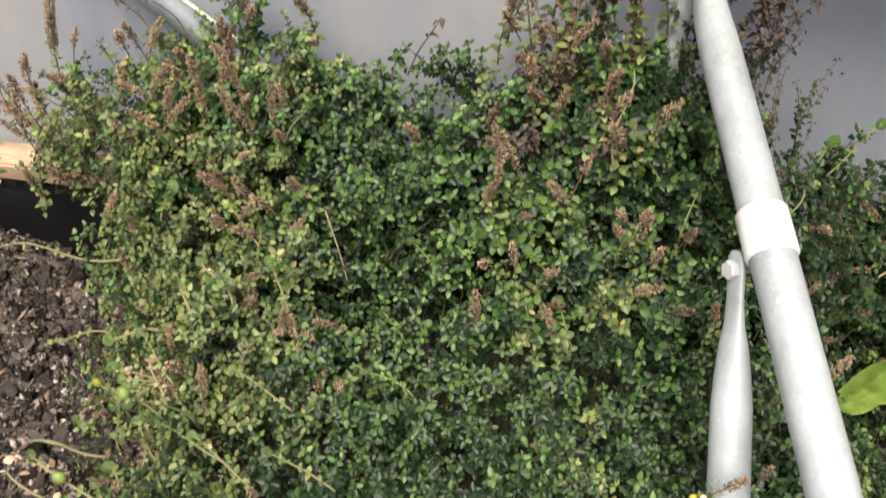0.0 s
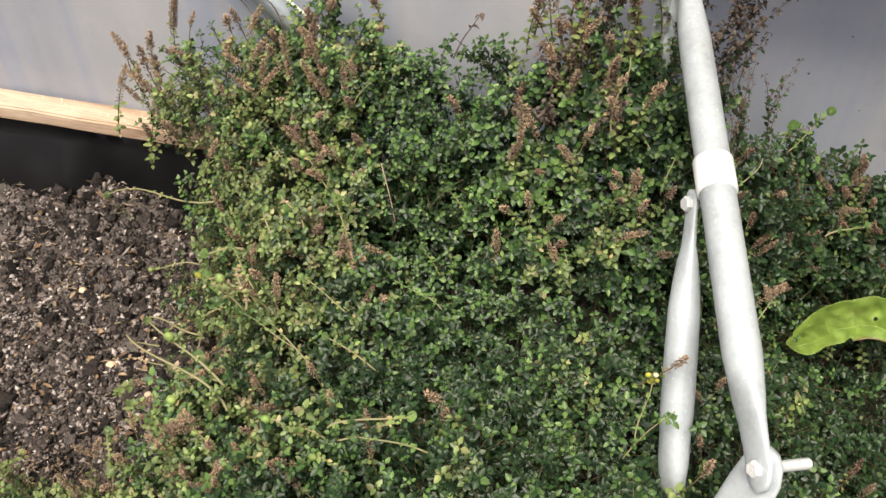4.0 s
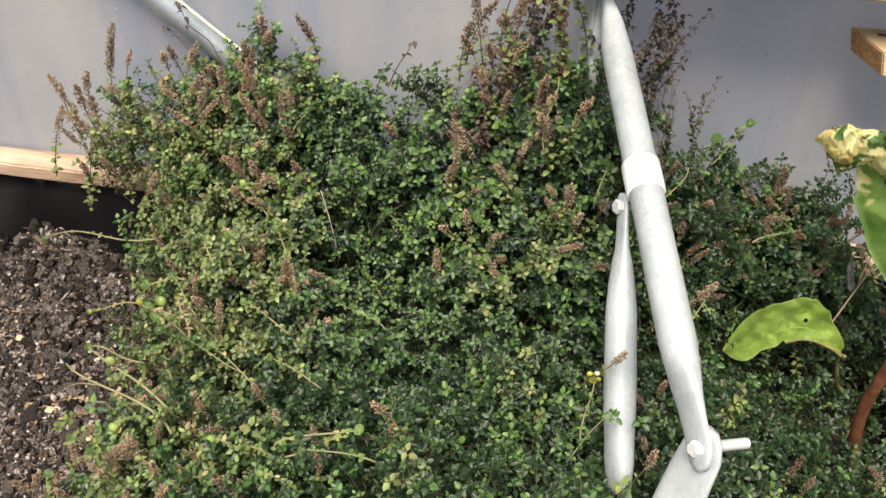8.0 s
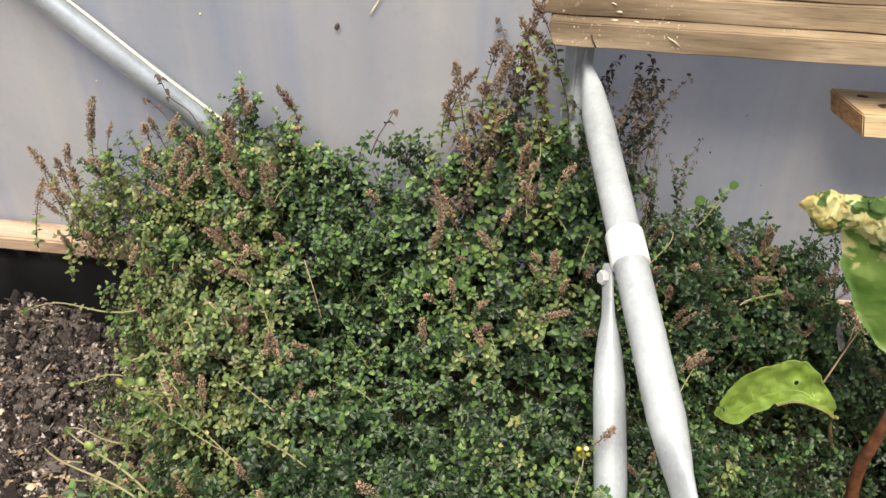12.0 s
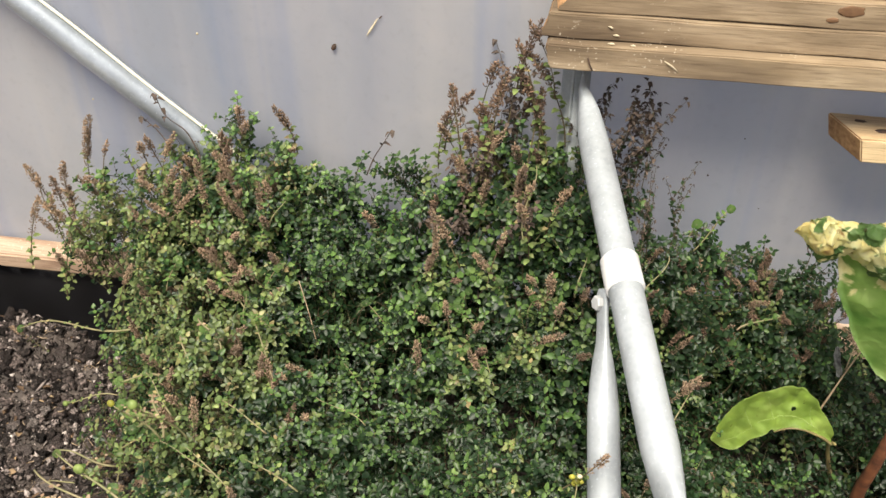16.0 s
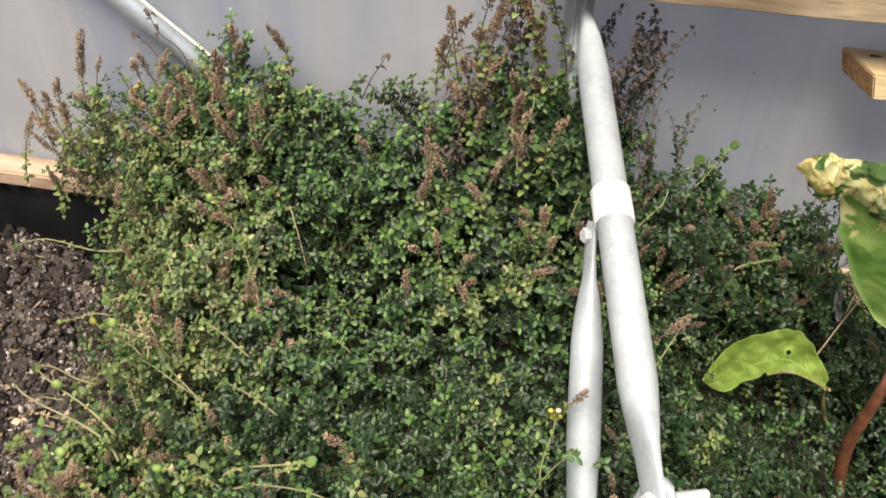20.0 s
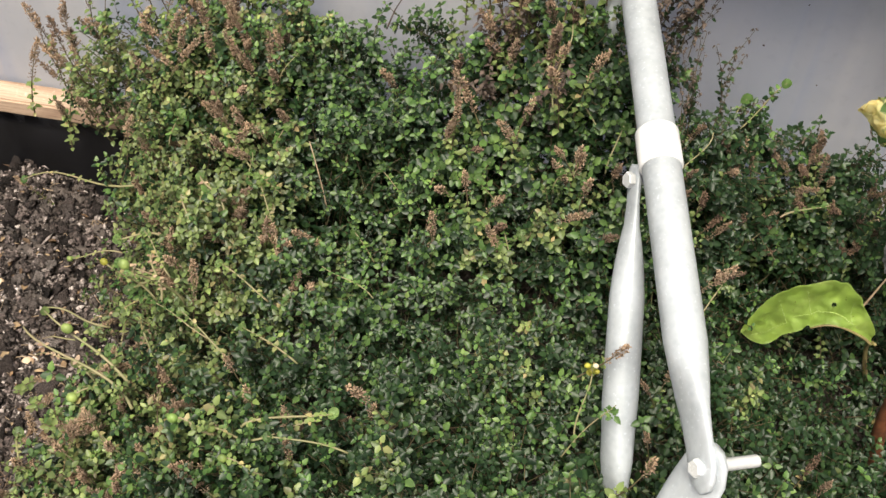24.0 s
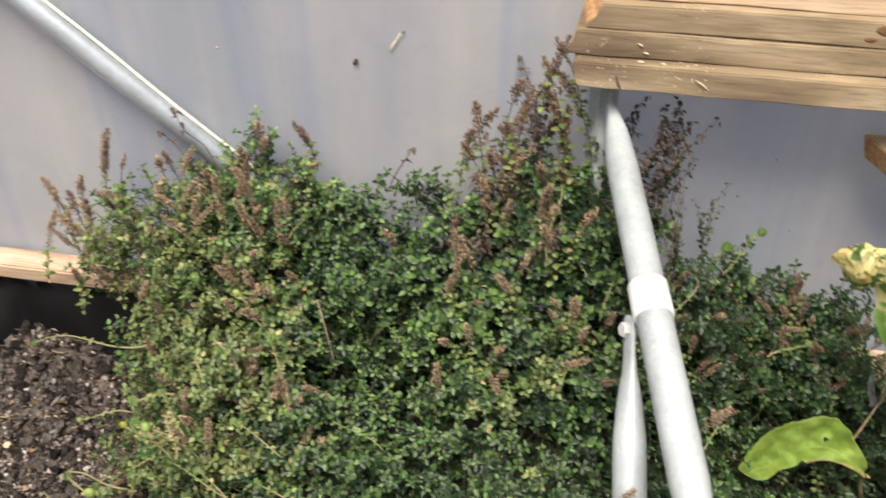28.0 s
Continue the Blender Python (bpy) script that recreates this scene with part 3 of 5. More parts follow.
def build_brace():
    brace = empty("brace_tube", SLEEVE, "pale galvanised steel brace tube with flattened ends", "tube")
    a, b, r = TIP, BOLT, 0.0167
    length = (b - a).length
    ax = (b - a).normalized()

    def st(d, w, t):
        return (a + ax * d, w, t)

    # the pinched end turns up to the post under the planks
    up = Vector((0.0, -0.12, 1.0)).normalized()
    body = [(a + Vector((-0.0005, 0.0020, 0.0270)), 0.0012, 0.0016), (a + Vector((-0.0008, 0.0005, 0.0215)), 0.0048, 0.0024), (a + Vector((-0.0006, -0.0022, 0.0135)), 0.0082, 0.0034), (a + Vector((-0.0004, -0.0080, 0.0070)), 0.0112, 0.0052), (a + ax * 0.022 + up * 0.0030, 0.0136, 0.0082), (a + ax * 0.045 + up * 0.0008, 0.0158, 0.0124), st(0.075, 0.0168, 0.0158), st(0.10, r, r)]
    body += [st(d, r, r) for d in (0.2, 0.3, 0.4)]
    e = length
    body += [st(e - 0.098, r, r), st(e - 0.078, 0.0168, 0.0145), st(e - 0.058, 0.0165, 0.0098), st(e - 0.040, 0.0160, 0.0060), st(e - 0.020, 0.0152, 0.0042), st(e + 0.004, 0.0145, 0.0036), st(e + 0.013, 0.0105, 0.0033), st(e + 0.018, 0.005, 0.003)]
    n = Vector((0.80, 0.49, -0.33)).normalized()
    local(part("tube", sweep(body, Vector((1.0, -0.05, 0.05)), 28, True, n), M_STEEL), brace)
    # collar
    c0, c1 = SLEEVE - ax * 0.019, SLEEVE + ax * 0.019
    R = 0.0190
    rings = [(c0, 0.0168, 0.0168), (c0, R - 0.001, R - 0.001), (c0 + ax * 0.0012, R, R), (c1 - ax * 0.0012, R, R), (c1, R - 0.001, R - 0.001), (c1, 0.0168, 0.0168)]
    rings = [(p + ax * (0.0001 * i), w, t) for i, (p, w, t) in enumerate(rings)]
    local(part("collar", sweep(rings, (1, 0, 0), 32, False), M_COLLAR, None, "whitish collar round the tube"), brace)
    # bolt through the flattened end
    bn = n
    p0 = BOLT - bn * 0.0036
    local(part("bolt_head", sweep([(p0, 0.0068, 0.0068), (p0 - bn * 0.0015, 0.0070, 0.0070), (p0 - bn * 0.0045, 0.0067, 0.0067), (p0 - bn * 0.0055, 0.0056, 0.0056)], (0, 0.3, 1), 6), M_ZINC, None, "zinc hexagon bolt head", False), brace)
    q0 = BOLT + bn * 0.0070
    local(part("nut", sweep([(q0, 0.0088, 0.0088), (q0 + bn * 0.007, 0.0088, 0.0088)], (0, 0.3, 1), 6), M_ZINC, None, "zinc nut", False), brace)
    thr, k = [], 0
    for i in range(36):
        rr = 0.0049 if i % 2 else 0.0044
        thr.append((q0 + bn * (0.0065 + 0.0011 * i), rr, rr))
    thr.append((thr[-1][0] + bn * 0.0008, 0.0036, 0.0036))
    local(part("bolt_shank", sweep(thr, (0, 0.3, 1), 16), M_ZINC, None, "threaded bolt end"), brace)
    return brace, n


brace, BOLT_N = build_brace()


def build_lower():
    low = empty("lower_tube", (0.12, 0.05, 0.30), "galvanised steel tube with flattened end bolted to the brace", "tube")
    a = BOLT + BOLT_N * 0.0046
    end = Vector((0.115, 0.075, 0.30))
    ax = (end - a).normalized()
    r = 0.0172
    s = [(-0.018, 0.006, 0.003), (-0.013, 0.014, 0.0033), (0.0, 0.0205, 0.0035), (0.03, 0.023, 0.004), (0.055, 0.0225, 0.0075), (0.08, 0.0195, 0.0135), (0.105, r, r), (0.2, r, r), ((end - a).length, r, r)]
    local(part("tube", sweep([(a + ax * d, w, t) for d, w, t in s], BOLT_N, 28, True, BOLT_N), M_STEEL), low)


build_lower()


def build_strut():
    strut = empty("strut", (0.165, 0.335, 0.60), "short galvanised steel strut with flattened ends hanging beside the brace", "tube")
    pts = [Vector((0.1430, 0.475, 0.784)), Vector((0.1720, 0.293, 0.575))]
    a, b = pts
    ax = (b - a).normalized()
    ln = (b - a).length
    r = 0.0162
    s = [(-0.012, 0.004, 0.0024), (-0.008, 0.0075, 0.0028), (0.0, 0.0088, 0.0030), (0.022, 0.0082, 0.0032), (0.042, 0.0090, 0.0046), (0.058, 0.0115, 0.008), (0.078, 0.0140, 0.0125), (0.105, 0.0155, 0.0155), (0.17, r, r), (ln - 0.075, r, r), (ln - 0.05, 0.0162, 0.0145), (ln - 0.025, 0.0168, 0.0115), (ln, 0.0165, 0.0075), (ln + 0.012, 0.012, 0.005)]
    n = Vector((0.84, 0.43, -0.27)).normalized()
    local(part("tube", sweep([(a + ax * d, w, t) for d, w, t in s], n, 26), M_STEEL), strut)
    p = a + ax * 0.002 - n * 0.003
    local(part("bolt_head", sweep([(p, 0.0074, 0.0074), (p - n * 0.005, 0.0074, 0.0074), (p - n * 0.006, 0.0062, 0.0062)], (0, 0.3, 1), 6), M_ZINC, None, "zinc bolt head", False), strut)
    q = a + ax * 0.002 + n * 0.003
    local(part("bolt_shank", sweep([(q, 0.004, 0.004), (q + n * 0.012, 0.004, 0.004)], (0, 0.3, 1), 10), M_ZINC), strut)


build_strut()


def build_diagonal():
    d = empty("diagonal_tube", (-0.20, 0.7795, 0.58), "pale galvanised diagonal steel tube along the film wall", "tube")
    a, b = Vector((-1.0658, 0.7795, 1.3365)), Vector((-0.1837, 0.7795, 0.5507))
    ax = (b - a).normalized()
    DROP = Vector((0.0006, 0, 0.0006))
    local(part("tube", sweep([(along(a, b, t) - DROP, 0.0178, 0.0178) for t in np.linspace(0, 1, 12)], (0, 1, 0), 28), M_TUBE), d)
    ax = (b - a).normalized()
    up = Vector((0, 1, 0)).cross(ax)
    up = up if up.x > 0 else -up
    o = up * 0.0190 + Vector((0, -0.003, 0))
    pts = [along(a, b, t) + o + Vector((0, 0, 0.0010 * math.sin(t * 34))) for t in np.linspace(0, 0.87, 40)]
    local(part("cord", pipe(pts, 0.0021, 0.0021, 8), M_CORD, None, "thin off-white cord along the tube"), d)


build_diagonal()


def end_faces(ob):
    """Gives the sawn left end of a board its rough end grain."""
    for p in ob.data.polygons:
        if p.normal.x < -0.55:
            p.material_index = 1


def plank(lo, hi, seed, label, mat, skew=0.0, chip=0.0, slant=0.0):
    bm = box(lo, hi, 0.0016, 0.0016, 36, seed)
    es = [e for e in bm.edges if abs(e.verts[0].co.z - e.verts[1].co.z) > 0.015]
    bmesh.ops.subdivide_edges(bm, edges=es, cuts=5)
    for v in bm.verts:
        near = max(0.0, 1 - (v.co.x - lo[0]) / 0.03)
        f = (v.co.z - lo[2]) / (hi[2] - lo[2])
        v.co.x += near * (skew * (v.co.y - lo[1]) + slant * f + chip * noise.noise(v.co * 60) + 0.5 * chip * noise.noise(v.co * 170))
        v.co += noise.noise_vector(v.co * 30) * 0.0006
    ob = part("plank", bm, (mat, M_END), smooth=False)
    end_faces(ob)
    return tagged(ob, label, "plank", "stacked planks")


plank((0.067, 0.700, 0.9135), (1.3, 0.790, 0.9425), 1, "weathered brown plank at the bottom of the stack", M_PLANK, 0.05, 0.005, -0.007)
plank((0.054, 0.7165, 0.943), (1.3, 0.793, 0.9705), 2, "dark weathered plank in the middle of the stack", M_PLANK, 0.1, 0.004, 0.007)
third = plank((0.068, 0.7215, 0.971), (1.3, 0.79, 0.9985), 3, "brown weathered plank with a large knot", M_PLANK, -0.1, 0.006, 0.020)
plank((0.085, 0.7355, 0.999), (1.3, 0.792, 1.027), 4, "pale plank on top of the stack", M_FRESH, 0.1, 0.008)


def plank_knot(at, r):
    """A dark swirled knot that stands a little proud of the plank's edge."""
    bm = bmesh.new()
    bmesh.ops.create_icosphere(bm, subdivisions=3, radius=1.0)
    for v in bm.verts:
        k = 1 + 0.25 * noise.noise(v.co * 2.2 + Vector(at))
        v.co = Vector(at) + Vector((v.co.x * r * 1.7 * k, v.co.y * 0.0009, v.co.z * r * 0.8 * k))
    return part("knot", bm, M_KNOT, third, "dark brown swirled knot")


plank_knot((0.366, 0.7212, 0.9915), 0.0075)
plank_knot((0.350, 0.7212, 0.981), 0.0035)


def splinter(a, b, r, label):
    a, b = Vector(a), Vector(b)
    mid = a.lerp(b, 0.5) + Vector((0.001, -0.0008, 0.0006))
    tagged(part("splinter", sweep([(a, r * 0.3, r * 0.2), (a.lerp(mid, 0.6), r, r * 0.5), (mid, r, r * 0.5), (b, r * 0.3, r * 0.2)], (0, 1, 0), 6), M_HUSK), label, "splinter", "wood splinters on the planks")


splinter((0.187, 0.6985, 0.9330), (0.203, 0.6984, 0.9215), 0.0010, "pale wood splinter on the bottom plank")
splinter((0.125, 0.7155, 0.9600), (0.131, 0.7153, 0.9570), 0.0011, "pale wood crumb on the middle plank")
splinter((0.131, 0.7155, 0.9505), (0.138, 0.7153, 0.9495), 0.0013, "pale wood crumb on the middle plank")
splinter((0.150, 0.7080, 0.9432), (0.156, 0.7075, 0.9434), 0.0012, "pale wood crumb on the bottom plank")
splinter((0.126, 0.7085, 0.9433), (0.134, 0.7080, 0.9436), 0.0014, "pale wood crumb on the bottom plank")

nail = tagged(part("nail", pipe([Vector((0.107, 0.6990, 0.930)), Vector((0.1095, 0.6982, 0.923)), Vector((0.113, 0.6978, 0.916))], 0.0009, 0.0007, 6), M_SPECK), "bent rusty nail in the bottom plank", "nail")


def build_rail():
    lo, hi = (0.385, 0.712, 0.8215), (1.35, 0.768, 0.851)
    bm = box(lo, hi, 0.002, 0.001, 30, 9)
    for v in bm.verts:
        near = max(0.0, 1 - (v.co.x - lo[0]) / 0.05)
        v.co.x += near * (0.49 * (0.768 - v.co.y) + 0.25 * (0.85 - v.co.z))
    rail = tagged(part("shelf_rail", bm, (M_PINE, M_END), smooth=False), "pale sawn timber rail with a split end and dark knots", "rail")
    end_faces(rail)
    for kx, ky, s in ((0.418, 0.752, 1.0), (0.440, 0.733, 1.4), (0.60, 0.745, 1.2)):
        k = bmesh.new()
        bmesh.ops.create_circle(k, cap_ends=True, segments=14, radius=0.004 * s)
        for v in k.verts:
            v.co = Vector((kx, ky, 0.8516)) + Vector((v.co.x * 1.6, v.co.y * 0.7, 0)) * (1 + 0.4 * noise.noise(v.co * 900))
        bmesh.ops.solidify(k, geom=k.faces[:], thickness=0.0012)
        part("knot", k, M_SPECK, rail, "dark knot")


build_rail()

# ---- thyme ----
LEAF_TRIS = np.array([[0, 1, 6], [0, 6, 2], [1, 3, 7], [1, 7, 6], [6, 7, 4], [6, 4, 2], [3, 5, 7], [7, 5, 4]])


def leaf_points(length, width, fold, droop):
    y = np.array([0.0, 0.34, 0.34, 0.73, 0.73, 1.0, 0.38, 0.75]) * length
    x = np.array([0.0, -0.5, 0.5, -0.35, 0.35, 0.0, 0.0, 0.0]) * width
    z = np.abs(x) * fold - droop * (y / length) ** 2 * length
    return np.stack([x, y, z], 1)


def turned(v, yaw, pitch, roll=0.0):
    m = Euler((pitch, roll, 0)).to_matrix()
    m = Matrix.Rotation(yaw, 3, "Z") @ m
    return v @ np.array(m).T


def stem_tris(path, r0, r1, sides=4):
    V, F = [], []
    n = len(path)
    for k, p in enumerate(path):
        r = r0 + (r1 - r0) * k / (n - 1)
        for i in range(sides):
            q = 2 * math.pi * i / sides
            V.append((p[0] + r * math.cos(q), p[1] + r * math.sin(q), p[2]))
    for k in range(n - 1):
        for i in range(sides):
            a, b = k * sides + i, k * sides + (i + 1) % sides
            F += [(a, b, b + sides), (a, b + sides, a + sides)]
    return np.array(V), np.array(F)


def sprig_arrays(seed, height=0.06, nodes=4, size=0.0085, bare=0.25, broad=1.0):
    """A thyme shoot: thin stem, crossed pairs of round leaves, a rosette of young leaves at its tip. Material 0 older
    leaf, 1 stem, 2 young leaf.
    """
    rng = np.random.default_rng(seed)
    bend = rng.uniform(-0.35, 0.35, 2)

    def at(t):
        return np.array([bend[0] * height * t * t, bend[1] * height * t * t, height * t])

    V, F, MI = [], [], []
    off = 0
    sv, sf = stem_tris([at(t) for t in np.linspace(0, 1, 4)], 0.0007, 0.0004)
    V.append(sv), F.append(sf), MI.append(np.ones(len(sf), int))
    off += len(sv)
    yaw0 = rng.uniform(0, 6.28)
    close = 0.0042 / height
    levels = [(bare + (1 - 3 * close - bare) * k / nodes, rng.uniform(0.60, 0.92), rng.uniform(-0.15, 0.35)) for k in range(nodes)]
    levels += [(1 - 1.2 * close, 1.18, 0.12), (1 - 0.4 * close, 1.02, 0.30), (1.0, 0.44, 0.85)]
    for k, (t, big, lift) in enumerate(levels):
        for side in (0, 1):
            s = size * big * rng.uniform(0.88, 1.12)
            yaw = yaw0 + k * math.pi / 2 + side * math.pi + rng.uniform(-0.16, 0.16)
            pitch = lift + rng.uniform(-0.12, 0.12)
            lp = leaf_points(s, s * broad * rng.uniform(0.60, 0.73), rng.uniform(0.20, 0.65), rng.uniform(-0.05, 0.18))
            lv = turned(lp + (0, 0.0008, 0), yaw, pitch, rng.uniform(-0.14, 0.14)) + at(t)
            V.append(lv), F.append(LEAF_TRIS + off), MI.append(np.full(8, 2 if k > nodes else 0))
            off += 8
    return np.concatenate(V), np.concatenate(F), np.concatenate(MI)


def blob_tris(rng, r):
    v = np.array([(0, 0, -1), (1, 0, 0), (0, 1, 0), (-1, 0, 0), (0, -1, 0), (0.25, 0.1, 1.25)], float)
    f = np.array([(0, 2, 1), (0, 3, 2), (0, 4, 3), (0, 1, 4), (5, 1, 2), (5, 2, 3), (5, 3, 4), (5, 4, 1)])
    return v * r * rng.uniform(0.7, 1.25, (6, 1)), f


def spike_arrays(seed, height=0.09, head=0.028, wide=0.0046, leafy=True):
    """A spent flower head: stiff bare stem, one dense spike of small dry cups, a few whorls below. Material 0 cups, 1 stem, 2 leaf."""
    rng = np.random.default_rng(seed)
    bend = rng.uniform(-0.3, 0.3, 2)

    def at(t):
        return np.array([bend[0] * height * t * t, bend[1] * height * t * t, height * t])

    V, F, MI, off = [], [], [], 0
    sv, sf = stem_tris([at(t) for t in np.linspace(0, 1, 7)], 0.0009, 0.0005)
    V.append(sv), F.append(sf), MI.append(np.ones(len(sf), int))
    off += len(sv)
    spots = [(rng.random() ** 0.8 * head, 1.0) for k in range(int(head * 6400))]
    for w in range(rng.integers(1, 3)):
        d = head + 0.004 + 0.008 * w + rng.uniform(0, 0.004)
        spots += [(d + rng.normal() * 0.0012, 0.8) for k in range(rng.integers(8, 16))]
    for d, big in spots:
        t = 1 - d / height
        rad = wide * big * (0.35 + 0.65 * smooth01(d / 0.009)) * rng.uniform(0.35, 1.1)
        bv, bf = blob_tris(rng, rng.uniform(0.0007, 0.0012))
        q = rng.uniform(0, 6.28)
        up = turned(bv * (0.75, 0.75, 1.7), q, -rng.uniform(0.2, 1.2))
        V.append(up + at(t) + (-rad * math.sin(q), rad * math.cos(q), rng.uniform(-0.001, 0.002)))
        F.append(bf + off), MI.append(np.zeros(8, int))
        off += 6
    if leafy:
        for k in range(6):
            t = 0.05 + 0.09 * k
            for side in (0, 1):
                s = 0.0088 * rng.uniform(0.6, 1.1)
                lv = turned(leaf_points(s, s * 0.75, 0.3, 0.3) + (0, 0.001, 0), k * 1.57 + side * 3.14 + rng.uniform(-0.4, 0.4), rng.uniform(-0.2, 0.5)) + at(t)
                V.append(lv), F.append(LEAF_TRIS + off), MI.append(np.full(8, 2))
                off += 8
    return np.concatenate(V), np.concatenate(F), np.concatenate(MI)


def shoot_arrays(seed, height=0.16, green=0.6, dead_leaf=(0.003, 0.0052), fold=1.1):
    """A tall twiggy shoot: forked thin stem, green leaf pairs low down, curled dark dead leaves above. Material 0 dead leaf, 1 stem, 2 leaf."""
    rng = np.random.default_rng(seed)
    V, F, MI, off = [], [], [], 0
    twigs = []
    bend = rng.uniform(-0.3, 0.3, 2)
    main = [np.array([bend[0] * height * t * t, bend[1] * height * t * t, height * t]) for t in np.linspace(0, 1, 12)]
    twigs.append((main, 0.0))
    for k in range(rng.integers(3, 6)):
        i = int(rng.integers(3, 10))
        d = np.array([rng.normal() * 0.6, rng.normal() * 0.4, 1.0])
        ln = height * rng.uniform(0.18, 0.38)
        twigs.append(([main[i] + d * ln * t + np.array([0, 0, 0.2 * ln * t * t]) for t in np.linspace(0, 1, 6)], i / 11.0))
    for path, t0 in twigs:
        sv, sf = stem_tris(path, 0.0009 if t0 == 0 else 0.0006, 0.0004, 3)
        V.append(sv), F.append(sf + off), MI.append(np.ones(len(sf), int))
        off += len(sv)
        for i, p in enumerate(path):
            f = t0 + (1 - t0) * i / (len(path) - 1)
            if f < 0.12:
                continue
            for side in range(rng.integers(2, 5)):
                dead = rng.random() > 1.25 * (green - f) + 0.5
                s = rng.uniform(*dead_leaf) if dead else rng.uniform(0.006, 0.0095)
                lp = leaf_points(s, s * 0.7, fold if dead else 0.25, 0.7 if dead else 0.15)
                lv = turned(lp + (0, 0.0008, 0), i * 1.57 + side * 3.14 + rng.uniform(-0.5, 0.5), rng.uniform(-0.5, 0.8)) + p
                V.append(lv), F.append(LEAF_TRIS + off), MI.append(np.full(8, 0 if dead else 2))
                off += 8
    return np.concatenate(V), np.concatenate(F), np.concatenate(MI)


def edge_x(y):
    """Where the thyme ends on its soil side."""
    if y < 0.30:
        return -0.43 - 0.30 * smooth01((0.27 - y) / 0.09)
    return -0.43 + 0.032 * smooth01((0.60 - y) / 0.05) * smooth01((y - 0.30) / 0.05) - 0.05 * smooth01((y - 0.45) / 0.1) - 0.022 * smooth01((y - 0.57) / 0.12)


def mound(x, y):
    """Height of the thyme's leafy top."""
    h = 0.555 + 0.165 * smooth01((y - 0.45) / 0.26)
    h += 0.035 * math.exp(-((x + 0.27) / 0.12) ** 2 - ((y - 0.46) / 0.10) ** 2)
    h += 0.075 * math.exp(-((x - 0.06) / 0.11) ** 2) * smooth01((y - 0.60) / 0.14)
    h -= 0.055 * math.exp(-((x + 0.13) / 0.05) ** 2 - ((y - 0.545) / 0.04) ** 2)
    h -= 0.088 * smooth01((x - 0.17) / 0.30)
    h -= 0.075 * math.exp(-((x - 0.365) / 0.085) ** 2 - ((y - 0.565) / 0.055) ** 2)
    h -= 0.14 * smooth01((x - 0.475) / 0.06) * smooth01((y - 0.62) / 0.07)
    h -= 0.055 * smooth01((x - 0.40) / 0.10) * smooth01((y - 0.36) / 0.1)
    h -= 0.034 * smooth01((x + 0.25) / 0.06) * smooth01((0.0 - x) / 0.06) * smooth01((y - 0.64) / 0.08)
    h += 0.06 * smooth01((0.34 - y) / 0.12) * smooth01((x + 0.35) / 0.2)
    h += 0.040 * smooth01((x - 0.18) / 0.1) * smooth01((0.52 - y) / 0.1)
    h -= 0.050 * smooth01((x - 0.13) / 0.06) * smooth01((0.36 - x) / 0.06) * smooth01((y - 0.60) / 0.1)
    e = x - edge_x(y)
    if y < 0.34 and x < -0.40:
        h = min(h, 0.42 + 0.03 * smooth01((0.31 - y) / 0.1) + 0.10 * smooth01((x + 0.50) / 0.10))
    fall = smooth01((e + 0.012) / 0.078)
    return soil_z(x, y) + 0.055 + (h - soil_z(x, y) - 0.055) * fall


def lumps(x, y):
    return 0.062 * noise.noise((x * 9, y * 9, 4.0)) + 0.040 * noise.noise((x * 19, y * 19, 6.0))


def slope(x, y):
    d = 0.02
    return Vector(((mound(x - d, y) - mound(x + d, y)) / (2 * d), (mound(x, y - d) - mound(x, y + d)) / (2 * d), 1.0)).normalized()


bush = empty("thyme_bush", (-0.05, 0.45, 0.31), "sprawling green thyme bush with dry brown flower heads", "plant")
GREEN = [sprig_arrays(k, 0.054 + 0.005 * (k % 4), 3 + k % 3, 0.0063 + 0.0008 * (k % 4)) for k in range(14)]
LOOSE = [sprig_arrays(50 + k, 0.085, 6, 0.0092, 0.15) for k in range(4)]
BROAD = [sprig_arrays(70 + k, 0.062, 4, 0.0094, 0.2, 1.30) for k in range(5)]
SPIKE = [spike_arrays(80 + k, 0.075 + 0.008 * (k % 4), 0.016 + 0.0045 * (k % 5), 0.0040 + 0.0004 * (k % 3)) for k in range(8)] + [spike_arrays(95 + k, 0.150, 0.085 + 0.012 * k, 0.0052) for k in range(2)]
SHOOT = [shoot_arrays(120 + k, 0.13 + 0.015 * (k % 4)) for k in range(6)] + [shoot_arrays(140 + k, 0.12 + 0.012 * (k % 4), 0.25, (0.006, 0.0092), 0.45) for k in range(6)]


def frame_of(d, spin):
    d = d.normalized()
    q = Vector((0, 0, 1)).rotation_difference(d)
    return q.to_matrix() @ Matrix.Rotation(spin, 3, "Z")


def plume_spots():
    """Where the leafy branches of the bush end: a loose, uneven spread."""
    rng = np.random.default_rng(11)
    spots = []
    step = 0.0300
    for x in np.arange(-0.80, 0.62, step):
        for y in np.arange(0.03, 0.775, step):
            px, py = x + rng.uniform(-0.6, 0.6) * step, y + rng.uniform(-0.6, 0.6) * step
            bay = 0.045 * max(0.0, noise.noise((py * 16, 0.0, 5.0)) + 0.25)
            if px < edge_x(py) + bay + 0.018 * rng.normal() or py > 0.760:
                continue
            if py < 0.31 and px < -0.39 and rng.random() < 0.70:
                continue
            # thin, twiggy growth beside the chard
            if px > 0.19 and py < 0.54 and noise.noise((px * 24, py * 24, 31.0)) > 0.08:
                continue
            spots.append((px, py))
    return spots


